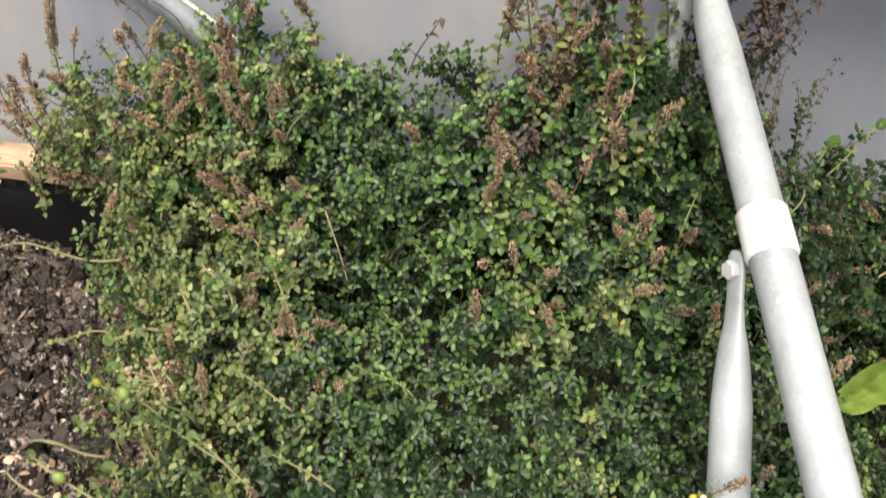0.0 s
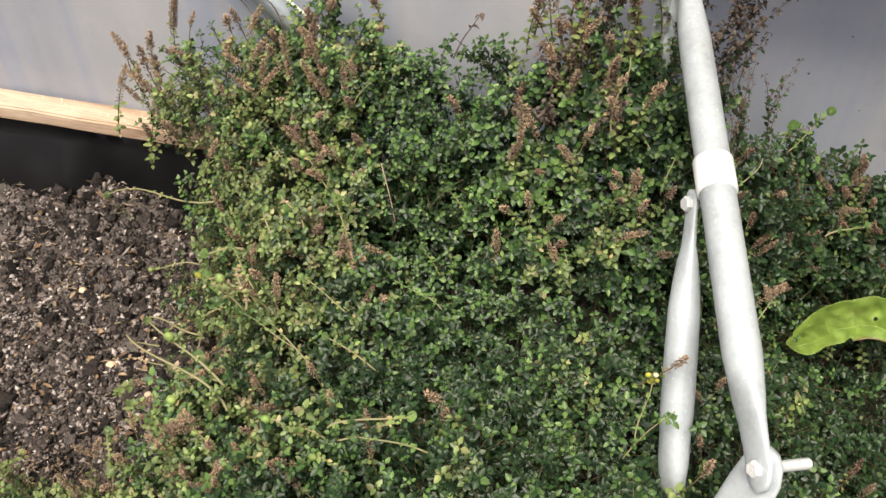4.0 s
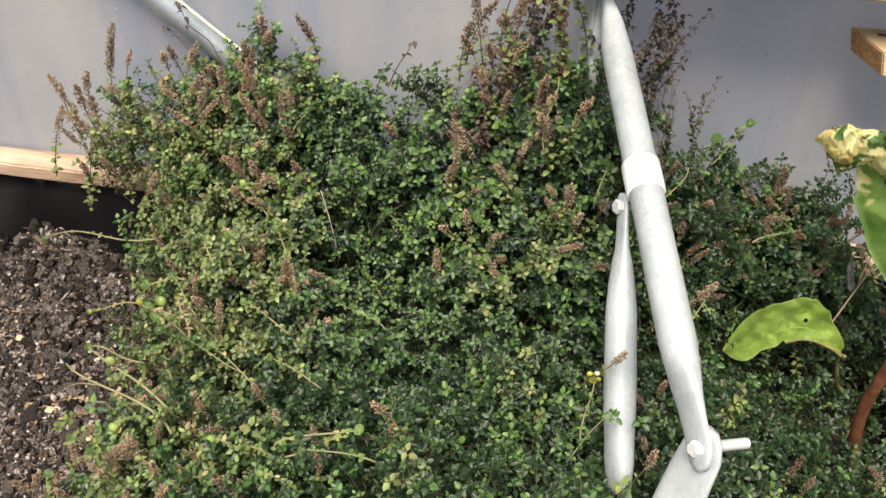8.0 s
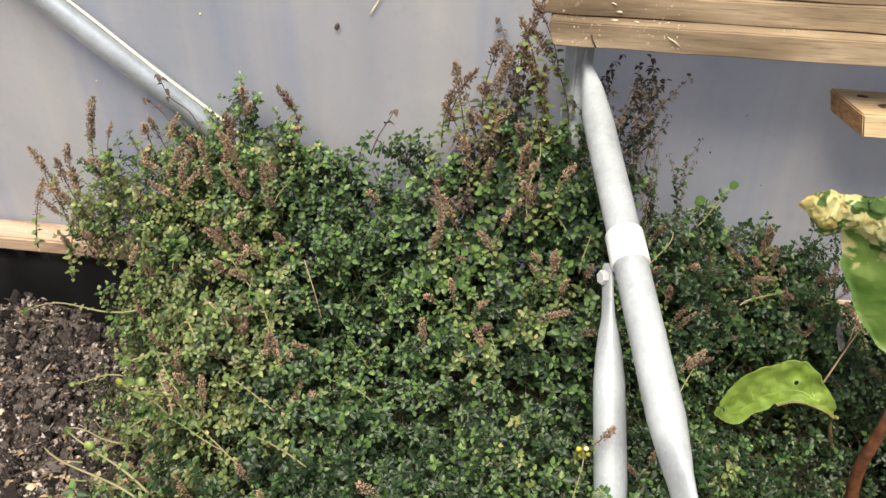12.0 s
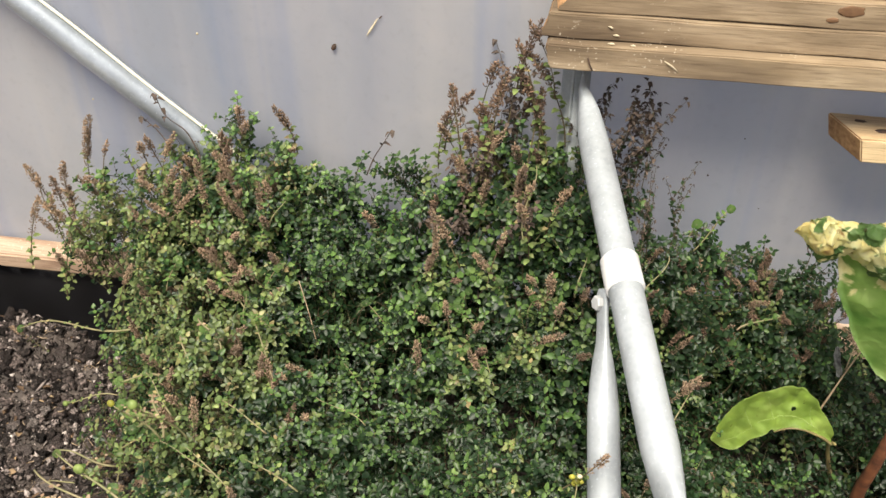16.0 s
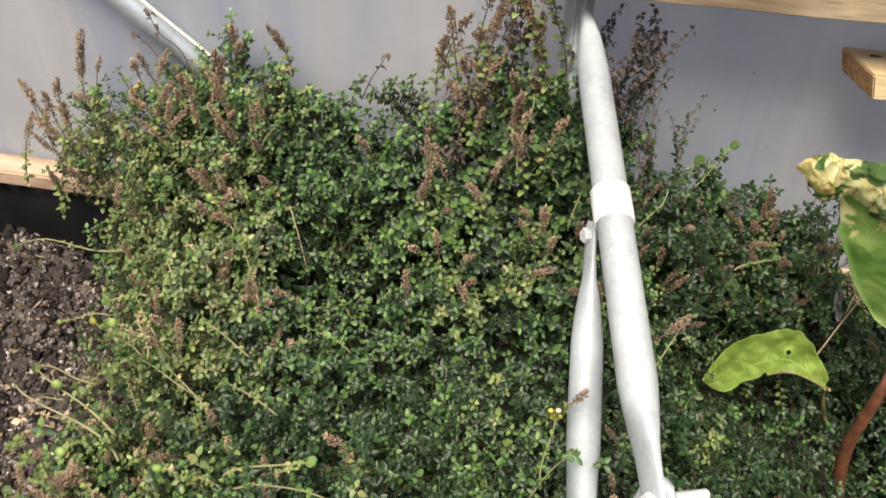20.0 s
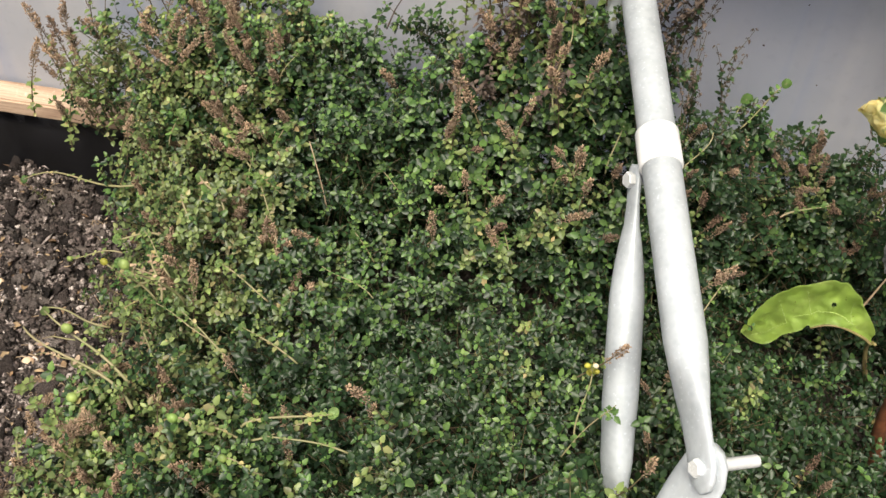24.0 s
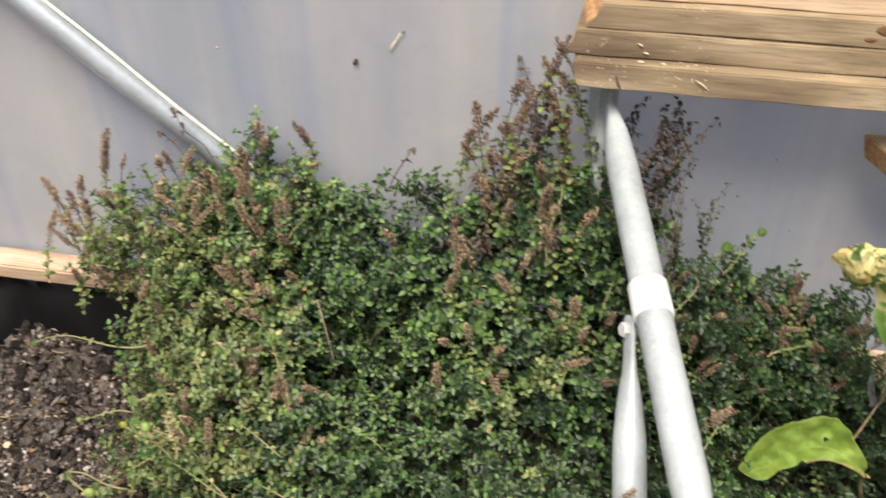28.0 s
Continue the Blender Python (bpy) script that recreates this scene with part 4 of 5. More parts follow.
def place_sprigs():
    rng = np.random.default_rng(12)
    sets = {"foliage": ([], [], [], 0), "pale_foliage": ([], [], [], 0), "olive_foliage": ([], [], [], 0), "old_shaded_foliage": ([], [], [], 0)}
    meshes = {}
    mats = {"foliage": (M_DEEP, M_STEM, M_YOUNG), "pale_foliage": (M_LEAF, M_STEM, M_PALE), "olive_foliage": (M_DULLOLIVE, M_STEM, M_OLIVE), "old_shaded_foliage": (M_DEEP, M_STEM, M_LEAF)}
    singles = 0

    def join(kind, v, f, mi, s, rot, org):
        V, F, MI, off = sets[kind]
        V.append((v * s) @ np.array(rot).T + np.array(org))
        F.append(f + off), MI.append(mi)
        sets[kind] = (V, F, MI, off + len(v))

    for px, py in plume_spots():
        edge = px - edge_x(py)
        steep = 1 - smooth01(edge / 0.09)
        olive = smooth01(1 - edge / 0.30) * 0.95 + 0.03 + 0.15 * max(0, noise.noise((px * 6, py * 6, 9)))
        olive += 0.55 * math.exp(-((px + 0.32) / 0.09) ** 2 - ((py - 0.56) / 0.14) ** 2)
        pale = 0.20 + 0.6 * max(0.0, noise.noise((px * 9 + 3, py * 9, 2)))
        pale += 1.0 * math.exp(-((px - 0.02) / 0.11) ** 2 - ((py - 0.64) / 0.07) ** 2)
        if py < 0.37 and px < -0.30:
            olive = 0.85
        # fewer pale and more dark leaves stand in for shade, right and front
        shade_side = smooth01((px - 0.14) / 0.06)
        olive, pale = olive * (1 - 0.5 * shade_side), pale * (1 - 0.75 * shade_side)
        dark_share = 0.05 + 0.42 * smooth01((0.48 - py) / 0.1) * smooth01((px + 0.30) / 0.1) + 0.85 * smooth01((px - 0.14) / 0.14)  + 0.4 * max(0.0, noise.noise((px * 7, py * 7, 21)))
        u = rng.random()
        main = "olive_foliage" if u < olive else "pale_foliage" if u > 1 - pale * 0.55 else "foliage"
        if main == "foliage" and rng.random() < dark_share:
            main = "old_shaded_foliage"
        axis = slope(px, py) * (0.8 - 0.5 * steep) + Vector((rng.normal() * 0.26 - 0.06, rng.normal() * 0.22 - 0.42 - 0.10 * steep, 0.45 + 0.5 * steep))
        axis.normalize()
        side_a = axis.orthogonal().normalized()
        side_b = axis.cross(side_a)
        tip = Vector((px, py, mound(px, py) + lumps(px, py) + max(-0.060, rng.normal() * 0.022)))
        reach = rng.uniform(0.070, 0.105)
        wide = rng.uniform(0.75, 1.2)
        for k in range(int(rng.integers(13, 19))):
            u = rng.random() ** 1.1 if k else 0.0
            turn = k * 2.4 + rng.uniform(-0.5, 0.5)
            away = side_a * math.cos(turn) + side_b * math.sin(turn)
            top = tip - axis * reach * u + away * wide * (0.003 + 0.021 * math.sqrt(u)) * rng.uniform(0.5, 1.15)
            out = axis * 0.9 + away * (0.12 + 0.50 * u) + Vector((0, -0.30, 0.25))
            kind = main if rng.random() < 0.82 else ("old_shaded_foliage" if u > 0.4 else "foliage")
            # inner sprigs mostly take the darker leaves, which puts shade into their colour
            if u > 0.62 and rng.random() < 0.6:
                kind = "old_shaded_foliage"
            lib = LOOSE if rng.random() < 0.08 else BROAD if rng.random() < 0.7 * min(1.0, max(0.0, pale - 0.35)) else GREEN
            var = int(rng.integers(len(lib)))
            s = rng.uniform(0.72, 1.12)
            v, f, mi = lib[var]
            h = v[:, 2].max() * s
            rot = frame_of(out, rng.uniform(0, 6.28))
            if top.y > 0.775:
                top.y = 0.775
            org = top - out.normalized() * h
            if org.z < soil_z(px, py) - 0.02:
                continue
            near = u < 0.35 and -0.42 < px < 0.30 and 0.30 < py < 0.66 and singles < 300 and rng.random() < 0.16
            if near:
                key = (kind, len(lib), var)
                if key not in meshes:
                    me = tri_mesh("sprig", v, f, mi)
                    for m in mats[kind]:
                        me.materials.append(m)
                    me.polygons.foreach_set("use_smooth", [True] * len(me.polygons))
                    meshes[key] = me
                ob = new("sprig", meshes[key])
                ob.parent = bush
                ob.matrix_local = Matrix.Translation(org - bush.location) @ rot.to_4x4() @ Matrix.Scale(s, 4)
                singles += 1
                continue
            join(kind, v, f, mi, s, rot, org)
    # older growth in the depth of the bush, coloured dark for the shade there
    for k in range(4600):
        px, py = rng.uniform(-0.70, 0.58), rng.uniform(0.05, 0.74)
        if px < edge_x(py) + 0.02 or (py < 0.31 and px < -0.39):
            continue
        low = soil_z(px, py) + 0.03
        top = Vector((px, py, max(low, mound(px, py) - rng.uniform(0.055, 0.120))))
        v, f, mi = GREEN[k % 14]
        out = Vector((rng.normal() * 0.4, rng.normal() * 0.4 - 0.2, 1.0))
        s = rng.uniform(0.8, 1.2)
        join("old_shaded_foliage", v, f, mi, s, frame_of(out, rng.uniform(0, 6.28)), top - out.normalized() * v[:, 2].max() * s)
    for k in range(100):
        t = rng.random()
        px, py = -0.465 - 0.105 * t, rng.uniform(0.66, 0.74)
        top = Vector((px, py, 0.700 - 0.10 * t + rng.normal() * 0.02 + 0.3 * (py - 0.70)))
        out = Vector((-0.25 + rng.normal() * 0.25, rng.normal() * 0.25 - 0.3, 0.9))
        v, f, mi = GREEN[k % 14]
        s = rng.uniform(0.9, 1.25)
        rot = frame_of(out, rng.uniform(0, 6.28))
        join("olive_foliage" if rng.random() < 0.7 else "foliage", v, f, mi, s, rot, top - out.normalized() * v[:, 2].max() * s)
    for k in range(150):
        px, py = rng.uniform(-0.495, -0.41), rng.uniform(0.57, 0.71)
        if k % 4 == 0:
            px, py = rng.normal(-0.49, 0.018), rng.uniform(0.62, 0.69)
        f0 = rng.uniform(0.15, 0.95)
        low = soil_z(px, py) + 0.07
        top = Vector((px, py - 0.02, low + (max(0.0, mound(px, py) - low) * f0) + 0.05 * rng.random() * smooth01((px + 0.60) / 0.06)))
        if k % 4 == 0:
            top.z = rng.uniform(0.46, 0.54)
        v, f, mi = GREEN[k % 14]
        s = rng.uniform(0.9, 1.25)
        out = Vector((-0.35 + rng.normal() * 0.25, -0.5 + rng.normal() * 0.25, 0.9))
        rot = frame_of(out, rng.uniform(0, 6.28))
        join("olive_foliage" if rng.random() < 0.55 else "foliage", v, f, mi, s, rot, top - out.normalized() * v[:, 2].max() * s)
    for k in range(200):
        py = rng.uniform(0.31, 0.66)
        px = edge_x(py) + 0.02 - 0.11 * rng.random() ** 1.6
        if noise.noise((px * 22, py * 22, 8.0)) < -0.12:
            continue
        top = Vector((px, py, soil_z(px, py) + rng.uniform(0.035, 0.10)))
        v, f, mi = GREEN[k % 14]
        out = Vector((-0.5 + rng.normal() * 0.5, -0.4 + rng.normal() * 0.4, 0.8))
        s = rng.uniform(0.7, 1.0)
        join("olive_foliage" if rng.random() < 0.7 else "foliage", v, f, mi, s, frame_of(out, rng.uniform(0, 6.28)), top - out.normalized() * v[:, 2].max() * s)
    for k in range(240):
        px, py = rng.uniform(-0.42, -0.22), rng.uniform(0.70, 0.75)
        top = Vector((px, py, rng.uniform(0.65, 0.735) - 0.25 * max(0.0, -0.34 - px)))
        v, f, mi = GREEN[k % 14]
        out = Vector((rng.normal() * 0.3, -0.4 + rng.normal() * 0.25, 0.9))
        s = rng.uniform(0.8, 1.1)
        join("olive_foliage" if rng.random() < 0.45 else "foliage", v, f, mi, s, frame_of(out, rng.uniform(0, 6.28)), top - out.normalized() * v[:, 2].max() * s)
    # rear growth in the same shade-dark leaves, closing the bush before the film
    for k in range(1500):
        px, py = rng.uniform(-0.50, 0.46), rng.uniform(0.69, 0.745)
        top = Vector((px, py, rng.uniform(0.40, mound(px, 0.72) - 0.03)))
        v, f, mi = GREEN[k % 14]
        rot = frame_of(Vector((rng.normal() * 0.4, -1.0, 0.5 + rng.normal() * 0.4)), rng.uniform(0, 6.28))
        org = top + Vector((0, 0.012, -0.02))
        join("old_shaded_foliage", v, f, mi, np.array((1.1, 1.1, 0.8)), rot, org)
    words = {"foliage": "small round green thyme leaves", "pale_foliage": "yellow-green young thyme leaves", "olive_foliage": "olive and browning thyme leaves", "old_shaded_foliage": "dark blue-green older thyme leaves, darkened for shade"}
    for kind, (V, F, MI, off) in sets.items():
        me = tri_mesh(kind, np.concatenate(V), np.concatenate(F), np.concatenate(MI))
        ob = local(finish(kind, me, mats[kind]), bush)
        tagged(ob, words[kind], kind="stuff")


place_sprigs()


def place_spikes():
    rng = np.random.default_rng(21)
    meshes = {}

    def tip_of(v):
        return Vector(v[int(v[:, 2].argmax())].tolist())

    def put(x, y, top, dark, lean=0.25, var=None, scale=1.0, tow=(0, 0, 0)):
        var = int(rng.integers(8)) if var is None else var
        if 0.066 < x < 0.130 and y > 0.66:
            return
        key = (var, dark)
        if key not in meshes:
            v, f, mi = SPIKE[var]
            me = tri_mesh("flower_spike", v, f, mi)
            for m in (M_DARKDRY if dark else M_DRY, M_STEM, M_OLIVE):
                me.materials.append(m)
            meshes[key] = me
        ob = new("flower_spike", meshes[key])
        ob.parent = bush
        d = slope(x, y) * (0.5 if lean > 0.06 else 0.05) + Vector((rng.normal() * lean, rng.normal() * lean - 0.05, 1.0)) + Vector(tow)
        rot = frame_of(d, rng.uniform(0, 6.28))
        org = Vector((x, y, top)) - rot @ tip_of(SPIKE[var][0]) * scale
        ob.matrix_local = Matrix.Translation(org - bush.location) @ rot.to_4x4() @ Matrix.Scale(scale, 4)
        ob["label"] = "dark brown dried flower spike" if dark else "reddish brown dried flower spike"

    def tall(x, y, top, scale=1.0, tow=(0, 0, 0), broad=False):
        var = int(rng.integers(6)) + (6 if broad else 0)
        if 0.056 < x < 0.132 and y > 0.66:
            return
        key = ("tall", var)
        if key not in meshes:
            me = tri_mesh("leafy_shoot", *SHOOT[var])
            for m in (M_DEAD, M_STEM, M_LEAF):
                me.materials.append(m)
            meshes[key] = me
        ob = new("leafy_shoot", meshes[key])
        ob.parent = bush
        d = Vector((rng.normal() * 0.12, rng.normal() * 0.08 - 0.04, 1.0)) + Vector(tow)
        rot = frame_of(d, rng.uniform(0, 6.28))
        ob.matrix_local = Matrix.Translation(Vector((x, y, top)) - rot @ tip_of(SHOOT[var][0]) * scale - bush.location) @ rot.to_4x4() @ Matrix.Scale(scale, 4)
        ob["label"] = "twiggy thyme shoot with dark dead leaves"

    for k in range(9):
        x = rng.uniform(-0.54, -0.26)
        y = rng.uniform(0.66, 0.75)
        put(x, y, mound(x, y) + rng.uniform(0.02, 0.075), rng.random() < 0.15, 0.16, None, rng.uniform(1.0, 1.3))
    for k in range(16):
        x = rng.normal(0.02, 0.055)
        y = rng.uniform(0.67, 0.75)
        put(x, y, mound(x, y) + rng.uniform(0.01, 0.06), rng.random() < 0.4, 0.12, None, rng.uniform(1.0, 1.25))
    for x, y, z, sc, lx, long in (
        (-0.513, 0.735, 0.782, 1.0, 0.10, 8), (-0.336, 0.700, 0.770, 0.9, 0.0, 8), (-0.423, 0.62, 0.622, 0.9, 0.1, 9), (-0.264, 0.735, 0.822, 1.2, 0.0, 4)):
        put(x, y, z, False, 0.03, long, sc, (lx, 0, 0))
    for x, y, z, sc, lx in (
        (-0.573, 0.735, 0.706, 1.1, -0.35), (-0.614, 0.735, 0.684, 1.1, -0.6), (-0.625, 0.735, 0.636, 1.0, -0.9),
        (-0.638, 0.735, 0.608, 0.9, -1.3), (-0.605, 0.735, 0.647, 1.0, -0.5), (-0.551, 0.735, 0.688, 1.0, -0.2), (-0.580, 0.73, 0.664, 1.0, -0.4),
        (-0.497, 0.735, 0.747, 1.0, 0.0), (-0.451, 0.735, 0.751, 1.2, -0.15), (-0.446, 0.73, 0.722, 1.1, 0.1), (-0.530, 0.72, 0.700, 1.1, -0.1),
        (-0.308, 0.735, 0.814, 1.3, 0.25), (-0.333, 0.73, 0.783, 1.3, 0.1), (-0.300, 0.735, 0.795, 1.1, 0.2), (-0.245, 0.735, 0.763, 1.0, 0.5),
        (-0.400, 0.735, 0.769, 1.1, 0.0), (-0.390, 0.73, 0.740, 1.0, 0.0), (-0.398, 0.62, 0.612, 1.0, -0.3), (-0.334, 0.62, 0.624, 1.1, 0.0),
        (-0.315, 0.62, 0.570, 1.0, 0.0), (-0.381, 0.62, 0.580, 1.0, 0.1), (-0.552, 0.64, 0.628, 0.9, -0.2), (-0.518, 0.64, 0.640, 0.9, -0.1), (-0.306, 0.56, 0.684, 1.1, 0.0), (-0.076, 0.30, 0.642, 1.1, -0.3),
        (-0.048, 0.735, 0.868, 1.4, -0.1), (-0.021, 0.735, 0.862, 1.4, 0.1), (0.008, 0.735, 0.903, 1.5, 0.0),
        (0.033, 0.735, 0.899, 1.5, -0.1), (-0.012, 0.735, 0.842, 1.3, 0.1), (-0.063, 0.735, 0.815, 1.3, -0.3),
        (0.004, 0.735, 0.808, 1.2, 0.0), (0.056, 0.735, 0.858, 1.3, 0.1), (0.074, 0.73, 0.771, 1.2, 0.1), (0.029, 0.735, 0.79, 1.2, 0.0),
        (0.104, 0.65, 0.798, 1.2, 0.1), (0.062, 0.66, 0.794, 1.2, 0.0), (0.050, 0.62, 0.788, 1.2, 0.0), (-0.690, 0.672, 0.445, 0.8, -1.5),
        (0.194, 0.26, 0.680, 0.9, 0.8), (-0.122, 0.25, 0.613, 0.9, 0.3), (0.161, 0.339, 0.718, 0.85, 0.9),
        (0.253, 0.468, 0.702, 0.9, 0.8)):
        put(x, y, z, z > 0.83, 0.05, None, sc, (lx, 0, 0))
    for x, y, z, sc in ((0.182, 0.738, 0.813, 1.0), (0.170, 0.74, 0.85, 1.1), (0.195, 0.73, 0.775, 0.9),
                        (-0.374, 0.735, 0.756, 0.9), (0.285, 0.70, 0.735, 0.9), (0.33, 0.69, 0.70, 0.8)):
        tall(x, y, z, sc, (0.1 if x > 0.25 else 0, 0, 0))
    for x, z in ((0.041, 0.954), (0.053, 0.955), (0.030, 0.930), (0.047, 0.915), (0.034, 0.892), (0.022, 0.894), (0.058, 0.870), (0.010, 0.870), (0.060, 0.835), (0.045, 0.855), (-0.012, 0.850), (-0.046, 0.835)):
        put(x, 0.738 + rng.uniform(-0.006, 0.006), z, True, 0.05, int(rng.integers(8)), rng.uniform(1.1, 1.4))
    for x, z in ((0.036, 0.90), (0.052, 0.90), (0.020, 0.865), (-0.03, 0.835)):
        tall(x, 0.742, z, 1.0, (0.05, 0, 0), True)
    for x, z in ((0.173, 0.886), (0.182, 0.873), (0.165, 0.878), (0.145, 0.886), (0.135, 0.865), (0.171, 0.852), (0.140, 0.84), (0.186, 0.793)):
        tall(x, 0.745 + rng.uniform(-0.006, 0.004), z, rng.uniform(0.75, 1.0), (0.05, 0, 0), True)
    for x, z in ((0.207, 0.808), (0.201, 0.782), (0.215, 0.768), (0.190, 0.765), (0.178, 0.79), (0.150, 0.78), (0.165, 0.77), (0.205, 0.75)):
        tall(x, rng.uniform(0.725, 0.745), z, rng.uniform(0.75, 0.95), (0.15, 0, 0))
    for k in range(12):
        x = rng.uniform(-0.055, 0.088)
        z = rng.uniform(0.765, 0.865) - 0.4 * max(0.0, -x)
        if k % 2:
            put(x, rng.uniform(0.69, 0.745), z, True, 0.12, None, rng.uniform(0.9, 1.2))
        else:
            tall(x, rng.uniform(0.69, 0.745), z, rng.uniform(0.8, 1.0), (0, 0, 0), True)
    for k in range(8):
        t = rng.random()
        x, y = -0.52 - 0.115 * t, rng.uniform(0.69, 0.755)
        put(x, y, rng.uniform(0.60, 0.73 - 0.04 * t), rng.random() < 0.15, 0.2, None, rng.uniform(1.0, 1.3), (-0.30, -0.1, 0))
    for k in range(24):
        x = rng.uniform(-0.06, 0.16)
        y = rng.uniform(0.54, 0.68)
        put(x, y, mound(x, y) + rng.uniform(0.012, 0.05), rng.random() < 0.2)
    for k in range(56):
        y = rng.uniform(0.44, 0.72)
        x = edge_x(y) + rng.uniform(0.02, 0.24)
        put(x, y, mound(x, y) + rng.uniform(0.005, 0.03), False, 0.4)
    for k in range(28):
        x, y = rng.uniform(-0.46, -0.05), rng.uniform(0.18, 0.38)
        put(x, y, mound(x, y) + rng.uniform(0.008, 0.035), False, 0.7, None, 0.85)
    for k in range(56):
        y = rng.uniform(0.30, 0.60)
        x = edge_x(y) + rng.uniform(-0.07, 0.05)
        put(x, y, soil_z(x, y) + rng.uniform(0.045, 0.085), False, 0.9, None, 0.8, (-0.4, 0, 0))
    for k in range(34):
        x, y = rng.uniform(-0.43, -0.25), rng.uniform(0.16, 0.34)
        put(x, y, mound(x, y) + lumps(x, y) + rng.uniform(0.0, 0.025), False, 0.8, None, 0.9, (-0.3, -0.2, 0))
    for k in range(40):
        x, y = rng.uniform(0.20, 0.47), rng.uniform(0.58, 0.72)
        put(x, y, mound(x, y) + rng.uniform(0.0, 0.03), k % 4 > 0, 0.4, None, 0.8)
    for k in range(26):
        x, y = rng.uniform(0.18, 0.50), rng.uniform(0.18, 0.70)
        put(x, y, mound(x, y) + lumps(x, y) + rng.uniform(0.005, 0.03), rng.random() < 0.4, 0.6, None, 0.8)


place_spikes()


def dead_shoot(path, leaves):
    """A bare dark twig with a few shrivelled leaves near its tip."""
    rng = np.random.default_rng(77)
    pts = spline(path, 14)
    tw = local(part("dead_shoot", pipe(pts, 0.0010, 0.0005, 6), M_DEAD, None, "bare dark twig with shrivelled leaves"), bush)
    for k in range(leaves):
        p = pts[14 - int(k * 5 / leaves) if k < leaves - 2 else 9]
        s = rng.uniform(0.006, 0.010)
        lv = turned(leaf_points(s, s * 0.7, 0.7, 0.6), rng.uniform(0, 6.28), rng.uniform(-0.8, 0.8)) + np.array(p)
        finish("dead_leaf", tri_mesh("dead_leaf", lv, LEAF_TRIS), M_DEAD).parent = tw


def dead_mat():
    """Matted dead stems and brown leaf scraps along the soil edge of the bush."""
    rng = np.random.default_rng(31)
    V, F, MI, off = [], [], [], 0
    for k in range(1500):
        y = rng.uniform(0.24, 0.74)
        x = edge_x(y) + rng.normal() * 0.028 + 0.03
        if y < 0.30:
            x = rng.uniform(-0.70, -0.42)
        z = soil_z(x, y) + 0.004 + abs(rng.normal()) * 0.014
        if k % 3 == 0:
            d = np.array([rng.normal(), rng.normal(), rng.normal() * 0.35])
            d *= rng.uniform(0.010, 0.030) / np.linalg.norm(d)
            c = rng.normal(0, 0.004, 3)
            sv, sf = stem_tris([np.array([x, y, z]) + d * t + c * math.sin(math.pi * t) for t in (0, 0.33, 0.67, 1)], 0.0008, 0.0004, 3)
            V.append(sv), F.append(sf + off), MI.append(np.ones(len(sf), int))
            off += len(sv)
        else:
            for j in range(4):
                s = rng.uniform(0.002, 0.005)
                lv = turned(leaf_points(s, s * 0.7, 1.0, 0.6), rng.uniform(0, 6.28), rng.uniform(-0.8, 1.0), rng.uniform(-0.8, 0.8)) + (x + rng.normal() * 0.004, y + rng.normal() * 0.004, z + rng.normal() * 0.002)
                V.append(lv), F.append(LEAF_TRIS + off), MI.append(np.zeros(8, int))
                off += 8
    ob = local(finish("dead_foliage", tri_mesh("dead_foliage", np.concatenate(V), np.concatenate(F), np.concatenate(MI)), (M_MAT, M_MAT)), bush)
    tagged(ob, "brown dead thyme stems and leaf scraps", kind="stuff")


dead_mat()
dead_shoot([(-0.372, 0.735, 0.735), (-0.388, 0.742, 0.765), (-0.413, 0.743, 0.786), (-0.421, 0.743, 0.816)], 8)
dead_shoot([(-0.405, 0.735, 0.735), (-0.425, 0.742, 0.760), (-0.434, 0.743, 0.769), (-0.446, 0.743, 0.782)], 5)
dead_shoot([(-0.150, 0.725, 0.735), (-0.140, 0.730, 0.760), (-0.128, 0.733, 0.780), (-0.118, 0.735, 0.798)], 4)


# ---- chard ----
def leaf_sheet(rib, width, side_dir, nu=28, nv=12, ruffle=0.004, curl=0.25, seed=1, blunt=0.65, crumple=0.0):
    """A broad leaf: sheet on both sides of a bent midrib, with a wavy margin."""
    bm = bmesh.new()
    n = len(rib) - 1
    g = []
    for i in range(nu + 1):
        t = i / nu
        k = min(n - 1, int(t * n))
        p = rib[k].lerp(rib[k + 1], t * n - k)
        d = (rib[k + 1] - rib[k]).normalized()
        s = (Vector(side_dir) - d * d.dot(Vector(side_dir))).normalized()
        up = s.cross(d).normalized()
        w = width * max(0.02, math.sin(math.pi * min(1, t * 0.93 + 0.05)) ** blunt)
        row = []
        for j in range(nv + 1):
            u = 2 * j / nv - 1
            edge = abs(u) ** 2
            ww = w * (1 + 0.10 * noise.noise((t * 7, u * 0.7, seed)) * edge)
            lift = curl * w * u * u + ruffle * edge * math.sin(t * 24 + 3 * u + seed) + 0.004 * noise.noise((t * 9, u * 4, seed + 3))
            fold = noise.noise_vector((p + s * ww * u) * 55) * crumple + noise.noise_vector((p + s * ww * u) * 140) * crumple * 0.4
            row.append(bm.verts.new(p + s * ww * u + up * lift + fold))
        g.append(row)
    for i in range(nu):
        for j in range(nv):
            bm.faces.new((g[i][j], g[i + 1][j], g[i + 1][j + 1], g[i][j + 1]))
    bmesh.ops.solidify(bm, geom=bm.faces[:], thickness=0.0006)
    return bm


